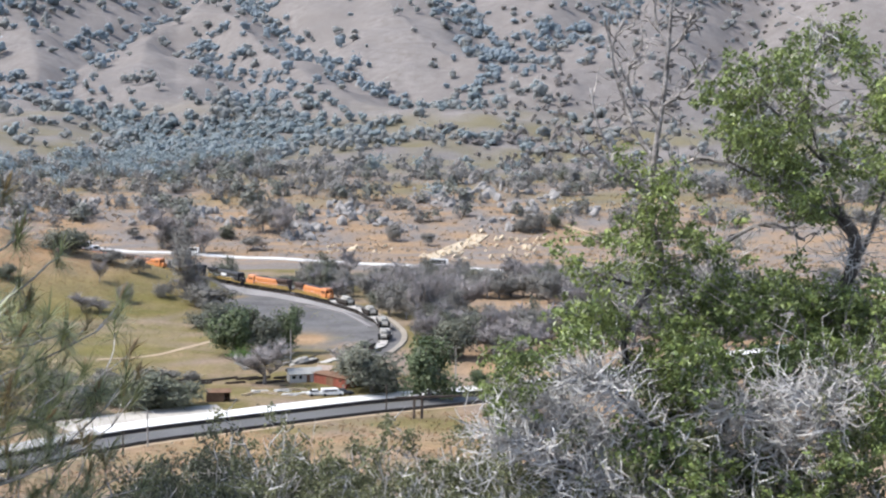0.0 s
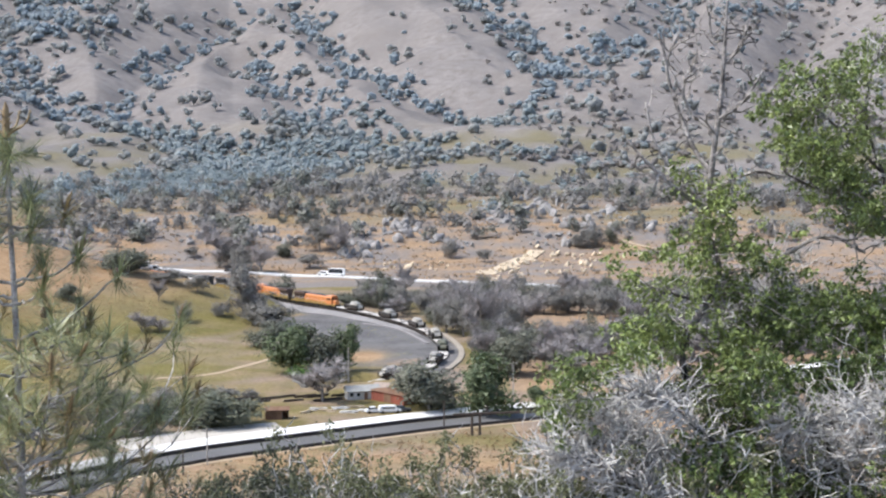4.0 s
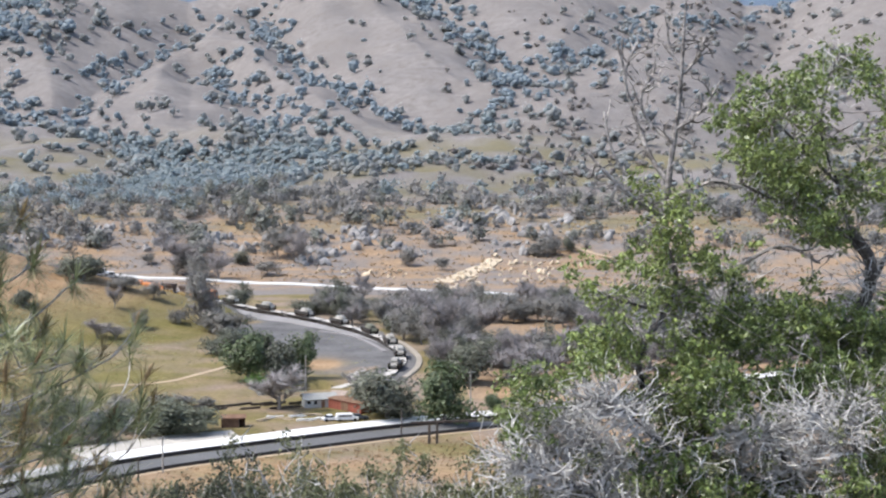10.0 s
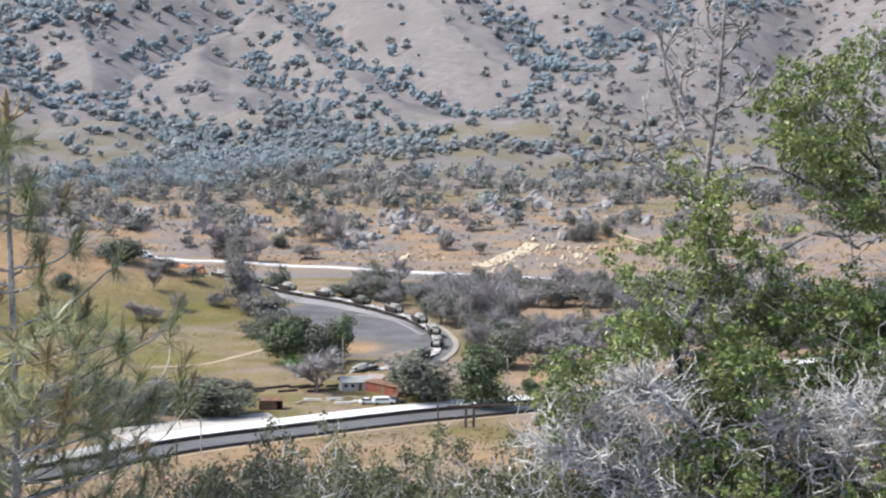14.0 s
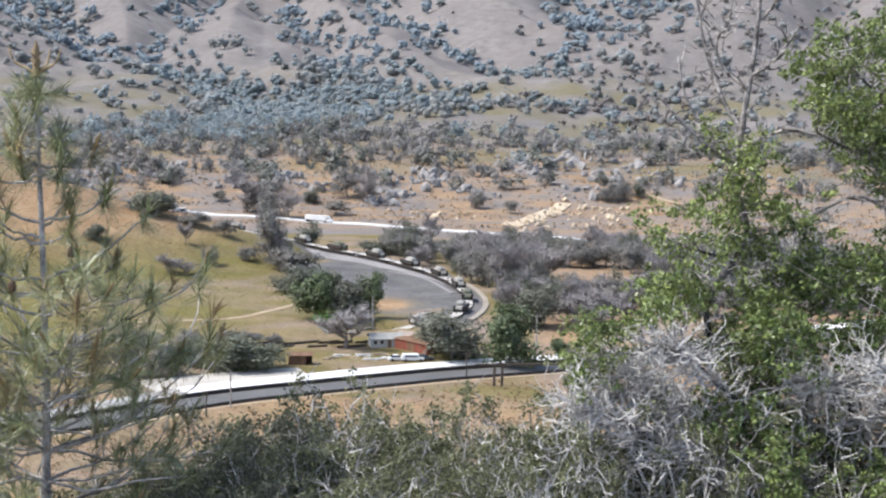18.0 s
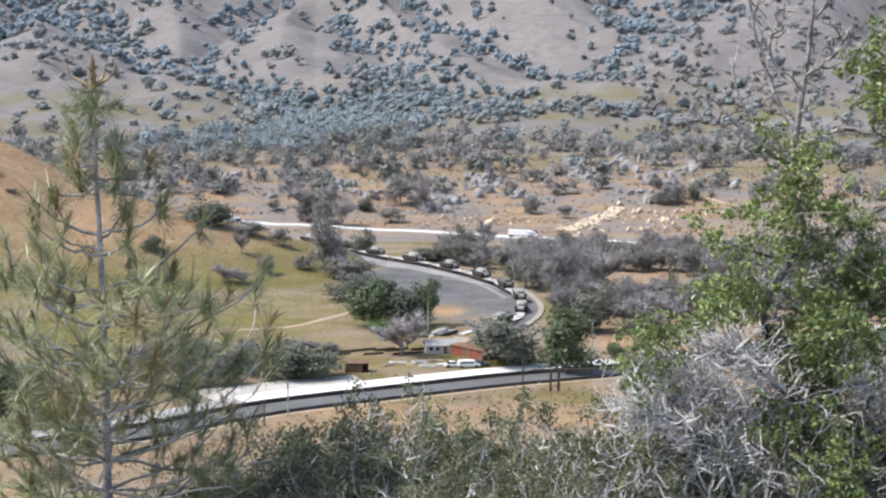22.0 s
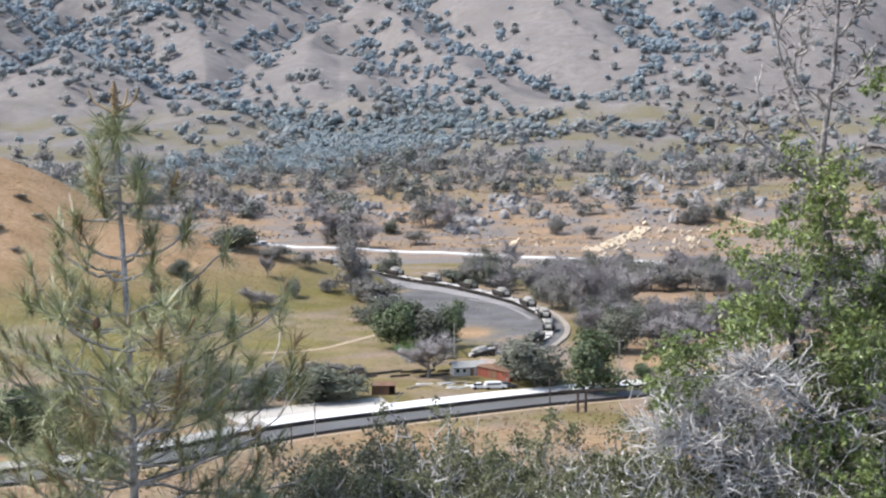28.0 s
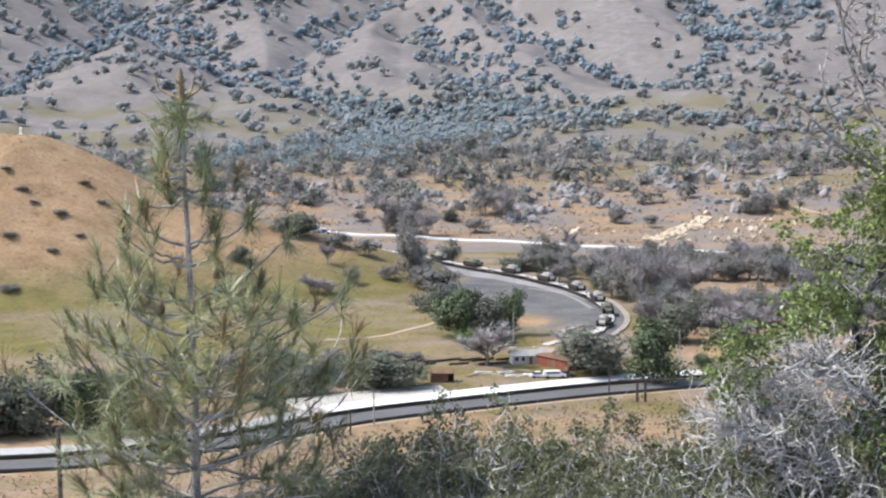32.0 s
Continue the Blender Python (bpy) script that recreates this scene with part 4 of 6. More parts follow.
    for name, mask, mat, label in (("slope_scrub", ~bluish & near & ~oaks & ~rust, "nearscrub", "grey-brown scrub and leafless trees on the lower slopes, paled for haze"), ("slope_oaks", ~bluish & near & oaks & ~rust, "nearoak", "dark olive oaks scattered on the lower slopes"),
                                   ("far_woods", bluish & (rr < 1550), "blue", "oak woods in the gullies of the far slopes, haze put into their blue-grey"), ("high_woods", bluish & (rr >= 1550), "blue_far", "oak woods high in the gullies of the range, haze put into their blue"), ("far_scrub", ~bluish & ~near & ~rust, "farscrub", "grey-green scrub scattered over dry slopes, paled for haze"),
                                   ("far_brush", rust, "rust_scrub", "reddish-brown brush dotted over the far slopes, paled for haze")):
        idx = np.nonzero(mask)[0]
        Vs, Fs, off = [], [], 0
        for i in idx:
            V, F = (fine if near[i] else shapes)[i % 8]
            w = rng.uniform(0, 6.28)
            c, s = math.cos(w), math.sin(w)
            R = np.array(((c, -s, 0), (s, c, 0), (0, 0, 1)))
            Vs.append((V @ R.T) * (size[i], size[i], size[i] * rng.uniform(0.75, 1.15)) * 0.72 + (x[i], y[i], z[i] - 0.2))
            Fs.append(F + off)
            off += len(V)
        V, F = np.vstack(Vs), np.vstack(Fs)
        me = bpy.data.meshes.new(name)
        me.vertices.add(len(V))
        me.vertices.foreach_set("co", V.astype(np.float32).ravel())
        me.loops.add(len(F) * 3)
        me.loops.foreach_set("vertex_index", F.astype(np.int32).ravel())
        me.polygons.add(len(F))
        me.polygons.foreach_set("loop_start", np.arange(0, len(F) * 3, 3, dtype=np.int32))
        me.polygons.foreach_set("loop_total", np.full(len(F), 3, dtype=np.int32))
        me.polygons.foreach_set("use_smooth", np.ones(len(F), dtype=bool))
        me.update(calc_edges=True)
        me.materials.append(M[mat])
        tagged(new(name, me), label, "woods", kind="stuff")


build_woods()


def build_grass():
    """Tufts of grass over the hill and the near bank."""
    rng = np.random.RandomState(88)
    for name, mat, n, box_x, box_y, size, label in (("dry_grass", "dry_grass", 6000, (-300, -70), (415, 565), 0.34, "dry straw-coloured grass tufts on the hill"), ("green_grass", "green_grass", 3200, (-290, -20), (370, 520), 0.28, "low green grass tufts on the hill"),
                                                    ("bank_grass", "dry_grass", 7000, (-150, 90), (236, 345), 0.4, "dry grass tufts on the near bank")):
        x, y = rng.uniform(*box_x, n), rng.uniform(*box_y, n)
        road = far_from(x, y, NEAR_ROAD)
        keep = (road > 14) & (far_from(x, y, LINE[:200:3]) > 6) & (far_from(x, y, TRAIL) > 2.2) & (far_from(x, y, LOT) > 11)
        if name == "bank_grass":
            line_y = np.interp(x, [p.x for p in NEAR_ROAD], [p.y for p in NEAR_ROAD])
            keep &= y < line_y - 13
        else:
            h = hill(x, y)
            g = cover(x, y)[0]
            keep &= ((h > 1) & (g < 0.75)) if name == "dry_grass" else (g > 0.35)
        x, y = x[keep], y[keep]
        P = np.stack([x, y, land(x, y) + 0.1], 1)
        P = np.repeat(P, 3, 0) + rng.normal(size=(len(P) * 3, 3)) * (0.35, 0.35, 0.05)
        V, F = cards(P, size, rng, 0.35, 0.9)
        tagged(raw(name, V.tolist(), F.tolist(), M[mat]), label, "grass", kind="stuff")


def build_slope_grass():
    """Tufts, weeds and low brush on the open ground above the highway."""
    rng = np.random.RandomState(89)
    for name, mat, n, size, label in (("slope_grass", "dry_grass", 9000, 0.75, "dry grass and weeds on the slope above the highway"), ("slope_brush", "nearscrub", 2600, 0.5, "low grey brush dotted over the slope")):
        az, r = np.radians(rng.uniform(-24, 19, n)), rng.uniform(672, 1010, n)
        x, y = r * np.sin(az), r * np.cos(az)
        keep = (far_from(x, y, FAR_ROAD) > 9) & (ripple(x, y, 40, 3, 26) > rng.uniform(-1, 0.5, n))
        x, y = x[keep], y[keep]
        k = 3 if name == "slope_grass" else 9
        P = np.repeat(np.stack([x, y, land(x, y) + 0.25], 1), k, 0) + rng.normal(size=(len(x) * k, 3)) * (size, size, 0.25)
        V, F = cards(P, size, rng, 0.5, 0.8)
        tagged(raw(name, V.tolist(), F.tolist(), M[mat]), label, "grass", kind="stuff")


build_slope_grass()
build_grass()


# ---- boulders ----
def boulder_mesh(seed):
    rng = np.random.RandomState(seed)
    bm = bmesh.new()
    bmesh.ops.create_icosphere(bm, subdivisions=2, radius=1.0)
    cuts = [(Vector(rng.normal(size=3)).normalized(), rng.uniform(0.55, 0.85)) for _ in range(7)]
    for v in bm.verts:
        for nrm, d in cuts:
            over = v.co.dot(nrm) - d
            if over > 0:
                v.co -= nrm * over * 0.85
        v.co *= 1 + 0.06 * rng.normal()
        v.co.z *= 0.8
    me = bpy.data.meshes.new("boulder")
    bm.to_mesh(me)
    bm.free()
    return me


BOULDERS = {k: [boulder_mesh(s) for s in range(q, q + 5)] for k, q in (("rock", 300), ("warm_rock", 310))}
for k, ms in BOULDERS.items():
    for me in ms:
        me.materials.append(M[k])


def outcrop(px, py, w, h, count, mat="rock", lean=0.0, label="grey granite boulders heaped on the slope"):
    """Boulders strewn over the slope round a place."""
    rng = np.random.RandomState(int(px + py))
    c = on_land(px - 784, 441 - py, 660)
    k = c.length / FOCAL_PX
    ob = thing("rock_outcrop", c, label, "rocks", "rock outcrops")
    for i in range(count):
        a = rng.uniform(-0.5, 0.5)
        p = on_land(px - 784 + a * w, 441 - py + rng.uniform(-0.5, 0.5) * h - a * w * lean, 660)
        if (p - c).length > 160:
            continue
        b = new("boulder", BOULDERS[mat][i % 5])
        b.parent = ob
        s = rng.uniform(2.6, 9.0) * k * rng.uniform(0.7, 1.4) if mat == "rock" else rng.uniform(3.0, 7.0) * k
        b.matrix_basis = Matrix.LocRotScale(p - c + Vector((0, 0, s * 0.25)), Euler(rng.uniform(0, 6.28, 3)), (s * rng.uniform(0.8, 1.5), s, s * rng.uniform(0.6, 1.0)))


for row in ((355, 425, 70, 26, 22), (290, 447, 70, 24, 20), (400, 440, 60, 22, 18), (605, 445, 100, 46, 44), (560, 470, 80, 30, 22), (660, 428, 60, 26, 20), (690, 442, 70, 26, 20), (470, 448, 80, 26, 18), (740, 455, 80, 24, 14),
            (895, 392, 105, 50, 60), (800, 402, 70, 28, 22), (850, 408, 70, 26, 22), (1000, 410, 100, 34, 24), (130, 440, 110, 40, 26), (200, 430, 70, 28, 18), (960, 425, 70, 24, 18), (1230, 400, 160, 50, 26), (1080, 425, 90, 30, 16), (40, 450, 90, 36, 16), (920, 450, 80, 24, 14)):
    outcrop(*row)
for row in ((860, 492, 96, 22, 26, "warm_rock", -0.5), (935, 492, 110, 34, 24, "warm_rock", 0.0), (1000, 490, 70, 30, 10, "warm_rock", 0.0), (660, 498, 160, 16, 12, "warm_rock", 0.0), (830, 508, 90, 10, 10, "warm_rock", 0.0)):
    outcrop(*row, "pale broken stone along the road cut")
for k in KINDS.values():
    for src in k:
        for o in (*src.children_recursive, src):
            bpy.data.objects.remove(o)


# ---- the train ----
def shared(name, me, parent, m, label=""):
    ob = new(name, me)
    ob.parent = parent
    ob.matrix_basis = m
    if label:
        ob["label"] = label
    return ob


def wheel_mesh(r, w):
    bm = bmesh.new()
    rod(bm, (0, -w / 2, 0), (0, w / 2, 0), r, r, 16)
    rod(bm, (0, -w / 2 - 0.04, 0), (0, -w / 2 + 0.01, 0), r * 1.08, r * 1.08, 16)
    rod(bm, (0, w / 2, 0), (0, w / 2 + 0.05, 0), r * 0.35, r * 0.3, 10)
    me = bpy.data.meshes.new("wheel")
    bm.to_mesh(me)
    bm.free()
    me.materials.append(M["rail"])
    return me


RAIL_WHEEL = wheel_mesh(0.47, 0.14)


def bogie(parent, x, axles, gap):
    bm = bmesh.new()
    half = gap * (axles - 1) / 2 + 0.75
    for s in (-1, 1):
        prism(bm, ((s * 0.98, 0.45), (s * 1.12, 0.45), (s * 1.12, 0.78), (s * 0.98, 0.78)), -half, half)
        for i in range(axles):
            a = (i - (axles - 1) / 2) * gap
            box(bm, a - 0.2, a + 0.2, s * 1.05 - 0.12, s * 1.05 + 0.12, 0.32, 0.68, 0.03)
    box(bm, -0.4, 0.4, -1.0, 1.0, 0.5, 0.85, 0.05)
    ob = part("bogie", bm, M["dark_steel"], parent, "grimy steel bogie")
    ob.location.x = x
    for i in range(axles):
        for s in (-1, 1):
            shared("wheel", RAIL_WHEEL, ob, pose((i - (axles - 1) / 2) * gap, s * 0.75, 0.47, 0, 0, 0 if s > 0 else 180))


def coupler(parent, x):
    bm = bmesh.new()
    box(bm, x - 0.45, x + 0.45, -0.13, 0.13, 0.75, 1.0, 0.03)
    box(bm, x - 0.18, x + 0.18, -0.2, 0.2, 0.68, 1.05, 0.04)
    part("coupler", bm, M["dark_steel"], parent)


def locomotive(paint, trim, rear, label):
    """Six-axle diesel, built 22.3 m long, its cab towards +x."""
    ob = thing("locomotive", (0, 0, -300), label, "locomotive", "train")
    bm = bmesh.new()
    prism(bm, ((-1.5, 1.05), (1.5, 1.05), (1.55, 1.25), (1.55, 1.62), (-1.55, 1.62), (-1.55, 1.25)), -10.7, 10.7)
    part("walkway", bm, M["dark_steel"], ob)
    bm = bmesh.new()
    prism(bm, ((-0.95, 1.62), (0.95, 1.62), (0.95, 3.75), (0.7, 4.15), (-0.7, 4.15), (-0.95, 3.75)), -4.6, 6.3)
    part("hood", bm, paint, ob)
    bm = bmesh.new()
    prism(bm, ((-0.95, 1.62), (0.95, 1.62), (0.95, 3.75), (0.7, 4.15), (-0.7, 4.15), (-0.95, 3.75)), -9.6, -4.6)
    part("rear_hood", bm, rear, ob, "dark rear hood")
    bm = bmesh.new()
    box(bm, -0.03, 0.03, -0.98, 0.98, 1.7, 3.7)
    seam = bpy.data.meshes.new("door_seam")
    bm.to_mesh(seam)
    bm.free()
    seam.materials.append(M["brown_steel"])
    for i in range(8):
        shared("door_seam", seam, ob, pose(-9.0 + i * 1.95, 0, 0))
    bm = bmesh.new()
    prism(bm, ((-0.72, 4.15), (0.72, 4.15), (0.6, 4.36), (-0.6, 4.36)), -4.2, 6.3)
    box(bm, 1.0, 3.4, -0.5, 0.5, 4.3, 4.55, 0.06)
    part("roof", bm, M["black"], ob, "black roof")
    bm = bmesh.new()
    prism(bm, ((-0.96, 3.3), (0.96, 3.3), (1.5, 3.75), (1.5, 4.42), (-1.5, 4.42), (-1.5, 3.75)), -9.4, -4.3)
    part("radiator", bm, rear, ob, "flared dark radiator housing")
    for x in (-8.4, -6.9, -5.4):
        bm = bmesh.new()
        rod(bm, (x, 0, 4.4), (x, 0, 4.55), 0.62, 0.58, 14)
        part("fan", bm, M["dark_steel"], ob)
    bm = bmesh.new()
    prism(bm, ((-1.48, 1.62), (1.48, 1.62), (1.48, 3.85), (1.15, 4.4), (-1.15, 4.4), (-1.48, 3.85)), 6.3, 9.0)
    cab = part("cab", bm, paint, ob)
    for s in (-1, 1):
        for x in (6.75, 7.75):
            bm = bmesh.new()
            box(bm, x, x + 0.75, s * 1.46, s * 1.5, 2.95, 3.65, 0.01)
            part("window", bm, M["glass"], cab)
        bm = bmesh.new()
        box(bm, 8.97, 9.02, s * 0.72 - 0.5, s * 0.72 + 0.5, 3.1, 3.75, 0.01)
        part("windscreen", bm, M["glass"], cab)
    bm = bmesh.new()
    prism(bm, ((-0.9, 1.62), (0.9, 1.62), (0.9, 2.75), (0.6, 3.0), (-0.6, 3.0), (-0.9, 2.75)), 9.0, 10.35)
    part("nose", bm, trim, ob)
    bm = bmesh.new()
    for s in (-1, 1):
        box(bm, -9.5, 6.2, s * 0.975 - 0.012, s * 0.975 + 0.012, 1.75, 2.05)
        box(bm, -10.7, 10.7, s * 1.555 - 0.01, s * 1.555 + 0.01, 1.32, 1.55)
    part("stripe", bm, M["yellow"], ob, "yellow stripe")
    bm = bmesh.new()
    prism(bm, ((-1.1, 0.35), (1.1, 0.35), (1.4, 0.65), (1.4, 1.05), (-1.4, 1.05), (-1.4, 0.65)), -2.6, 2.6)
    part("fuel_tank", bm, M["dark_steel"], ob)
    for s in (-1, 1):
        bm = bmesh.new()
        rod(bm, (-10.4, s * 1.5, 2.65), (6.2, s * 1.5, 2.65), 0.03, 0.03, 6)
        for i in range(10):
            x = -10.4 + i * 1.84
            rod(bm, (x, s * 1.5, 1.6), (x, s * 1.5, 2.65), 0.025, 0.025, 6)
        part("handrail", bm, M["white"], ob)
        bm = bmesh.new()
        rod(bm, (10.33, s * 0.35, 2.6), (10.42, s * 0.35, 2.6), 0.13, 0.12, 12)
        part("headlight", bm, M["lamp"], ob)
    bm = bmesh.new()
    prism(bm, ((-1.4, 0.2), (1.4, 0.2), (1.45, 1.1), (-1.45, 1.1)), 10.45, 10.75)
    part("snowplough", bm, M["black"], ob)
    bogie(ob, 6.7, 3, 2.0)
    bogie(ob, -6.7, 3, 2.0)
    coupler(ob, 11.0)
    coupler(ob, -11.0)
    return ob


def flat_car():
    ob = thing("flat_car", (0, 0, -300), "long low flat car with a pale timber deck", "flat car", "train")
    bm = bmesh.new()
    box(bm, -10.7, 10.7, -1.52, 1.52, 1.08, 1.2, 0.02)
    part("deck", bm, M["deck"], ob, "pale timber deck")
    for s in (-1, 1):
        bm = bmesh.new()
        prism(bm, ((s * 1.40, 0.40), (s * 1.52, 0.40), (s * 1.52, 1.07), (s * 1.40, 1.07)), -7.0, 7.0)
        prism(bm, ((s * 1.41, 0.82), (s * 1.51, 0.82), (s * 1.51, 1.07), (s * 1.41, 1.07)), -10.6, 10.6)
        for i in range(9):
            x = -9.6 + i * 2.4
            box(bm, x - 0.06, x + 0.06, s * 1.52 - 0.05, s * 1.52 + 0.07, 0.85, 1.15)
        # deep sill coloured dark, so the shadow under the deck is painted in
        part("side_sill", bm, M["dark_steel"], ob, "steel side sill, its shade put into a dark colour")
    bm = bmesh.new()
    box(bm, -10.6, 10.6, -0.35, 0.35, 0.7, 1.07)
    part("centre_sill", bm, M["brown_steel"], ob)
    bm = bmesh.new()
    rod(bm, (-10.55, 0.9, 1.2), (-10.55, 0.9, 1.95), 0.03, 0.03, 6)
    rod(bm, (-10.6, 0.9, 1.8), (-10.5, 0.9, 1.8), 0.28, 0.28, 12)
    part("brake_wheel", bm, M["dark_steel"], ob)
    bogie(ob, 7.9, 2, 1.75)
    bogie(ob, -7.9, 2, 1.75)
    coupler(ob, 11.1)
    coupler(ob, -11.1)
    return ob


ROAD_WHEEL = wheel_mesh(0.33, 0.28)


def tank(paint, label):
    """A tracked vehicle with a low turret, about 7.6 m long before stretching."""
    ob = thing("tracked_vehicle", (0, 0, -300), label, "tank", "vehicles on the train")
    bm = bmesh.new()
    bm.verts.ensure_lookup_table()
    side = ((-3.6, 0.95), (-3.3, 1.45), (1.9, 1.5), (3.7, 1.1), (3.5, 0.8), (2.9, 0.5), (-3.2, 0.5))
    a, b = [bm.verts.new((x, -1.0, z)) for x, z in side], [bm.verts.new((x, 1.0, z)) for x, z in side]
    bm.faces.new(a[::-1])
    bm.faces.new(b)
    for i in range(len(side)):
        bm.faces.new((a[i], a[(i + 1) % 7], b[(i + 1) % 7], b[i]))
    bmesh.ops.recalc_face_normals(bm, faces=bm.faces)
    part("hull", bm, paint, ob)
    for s in (-1, 1):
        bm = bmesh.new()
        box(bm, -3.6, 3.3, s * 1.36 - 0.42, s * 1.36 + 0.42, 1.05, 1.42, 0.06)
        box(bm, -3.3, 2.9, s * 1.76 - 0.02, s * 1.76 + 0.02, 0.72, 1.2)
        # dark skirt puts the shade of the vehicle's lower side into its colour
        part("skirt", bm, M["dark_steel"], ob, "side skirt, coloured dark for the shade below the hull")
        bm = bmesh.new()
        loop = ((-3.1, 0.06), (2.6, 0.06), (3.35, 0.5), (3.35, 0.85), (3.0, 1.02), (-3.2, 1.02), (-3.6, 0.8), (-3.6, 0.45))
        a, b = [bm.verts.new((x, s * 1.36 - 0.28, z)) for x, z in loop], [bm.verts.new((x, s * 1.36 + 0.28, z)) for x, z in loop]
        for i in range(8):
            bm.faces.new((a[i], a[(i + 1) % 8], b[(i + 1) % 8], b[i]))
        bmesh.ops.solidify(bm, geom=bm.faces[:], thickness=0.06)
        part("crawler", bm, M["rubber"], ob, "dark tracks")
        for i in range(6):
            shared("road_wheel", ROAD_WHEEL, ob, pose(-2.75 + i * 1.03, s * 1.36, 0.42, 0, 0, 0 if s > 0 else 180))
    bm = bmesh.new()
    made = bmesh.ops.create_cone(bm, cap_ends=True, segments=10, radius1=1.6, radius2=1.2, depth=0.75)["verts"]
    for v in made:
        v.co = Vector((v.co.x * 1.25 - 0.5, v.co.y, v.co.z + 1.86))
    box(bm, -2.7, -1.7, -1.0, 1.0, 1.6, 2.05, 0.05)
    turret = part("turret", bm, paint, ob)
    for y in (-0.45, 0.5):
        bm = bmesh.new()
        rod(bm, (-0.7, y, 2.2), (-0.7, y, 2.36), 0.32, 0.3, 12)
        part("hatch", bm, paint, turret)
    bm = bmesh.new()
    rod(bm, (0.6, 0, 1.85), (4.4, 0, 1.95), 0.1, 0.07, 8)
    rod(bm, (2.6, 0, 1.9), (3.2, 0, 1.92), 0.13, 0.13, 8)
    part("gun", bm, M["dark_steel"], turret)
    # stretched unevenly to fit the size it shows in the camera's view
    for o in ob.children_recursive:
        if o.parent is ob:
            o.matrix_basis = Matrix.Diagonal((1.22, 1.02, 1.35, 1)) @ o.matrix_basis
    return ob


PITCH, RATE = 23.0, 0.365          # metres from car to car, cars a second
S_REF = STEP[170]
TRAIN = []
locos = [locomotive(M["orange"], M["orange"], M["brown_steel"], "orange diesel locomotive with a yellow stripe and black roof"),
         locomotive(M["black"], M["black"], M["black"], "black diesel locomotive with pale markings")]
# pale lettering on the black locomotive's side
for s in (-1, 1):
    bm = bmesh.new()
    box(bm, -1.6, 1.4, s * 0.99 - 0.012, s * 0.99 + 0.012, 2.45, 3.35, 0.02)
    part("marking", bm, M["white"], locos[1], "white block marking")
car = flat_car()
tanks = [tank(M["tan"], "sand-coloured tracked vehicle with a turret on a flat car"), tank(M["olive"], "olive tracked vehicle with a turret on a flat car")]
for i, which in enumerate((0, 0, 1, 1, 0, 0, 0)):
    # engines enlarged and spaced to fit how they look from the camera
    TRAIN.append((copy_thing(locos[which], Matrix.Diagonal((1.18, 1.1, 1.15, 1))), 2.82 - 0.4 - (27.2 * (i + 0.5)) / PITCH, 0.0, 1 - i % 2))
for k in range(33):
    TRAIN.append((copy_thing(car, Matrix()), 2.82 + k, 0.0, 0))
    if k not in (18, 25):
        TRAIN.append((copy_thing(tanks[1 if k % 5 == 4 else 0], Matrix()), 2.82 + k, 1.21, 0))
for src in (*locos, car, *tanks):
    for o in (*src.children_recursive, src):
        bpy.data.objects.remove(o)


# ---- vehicles on the roads ----
CAR_WHEEL = wheel_mesh(0.36, 0.22)
CAR_WHEEL.materials[0] = M["rubber"]
BIG_WHEEL = wheel_mesh(0.52, 0.3)
BIG_WHEEL.materials[0] = M["rubber"]


def motor_car(paint, label, category="car", tall=1.5, long=4.7, van=False):
    ob = thing("van" if van else "car", (0, 0, 0), label, category)
    h = long / 2
    bm = bmesh.new()
    if van:
        side = ((-h, 0.4), (h, 0.4), (h, 0.95), (h - 0.9, 1.15), (h - 1.5, tall), (-h + 0.1, tall), (-h, 1.2))
    else:
        side = ((-h, 0.35), (h, 0.35), (h, 0.75), (h - 0.2, 0.88), (h - 1.35, 0.98), (-h + 0.7, 1.02), (-h, 0.92))
    prism(bm, [(x, z) for x, z in side], -0.9, 0.9)
    for v in bm.verts:
        v.co = Vector((v.co.y, v.co.x, v.co.z))
    bmesh.ops.recalc_face_normals(bm, faces=bm.faces)
    body = part("body", bm, paint, ob)
    bm = bmesh.new()
    if van:
        box(bm, h - 1.42, h - 1.0, -0.8, 0.8, 1.2, tall - 0.2, 0.05)
        for s in (-1, 1):
            box(bm, -h + 0.6, h - 1.6, s * 0.905 - 0.01, s * 0.905 + 0.01, 1.2, tall - 0.25)
    else:
        a = [bm.verts.new((x, y, z)) for z, x0, x1, w in ((0.97, -h + 0.6, h - 1.4, 0.82), (tall, -h + 1.2, h - 2.1, 0.66)) for x, y in ((x0, -w), (x1, -w), (x1, w), (x0, w))]
        for f in ((4, 5, 6, 7), (0, 1, 5, 4), (1, 2, 6, 5), (2, 3, 7, 6), (3, 0, 4, 7)):
            bm.faces.new([a[i] for i in f])
    part("glazing", bm, M["glass"], ob)
    if not van:
        bm = bmesh.new()
        box(bm, -h + 1.2, h - 2.1, -0.67, 0.67, tall - 0.01, tall + 0.05, 0.02)
        part("roof", bm, paint, ob)
    for x in (-h + 0.85, h - 0.9):
        for s in (-1, 1):
            shared("wheel", CAR_WHEEL, ob, pose(x, s * 0.82, 0.36, 0, 0, 0 if s > 0 else 180))
    for s in (-1, 1):
        bm = bmesh.new()
        box(bm, h - 0.05, h + 0.02, s * 0.65 - 0.17, s * 0.65 + 0.17, 0.62, 0.76, 0.02)
        part("headlight", bm, M["lamp"], ob)
    return ob


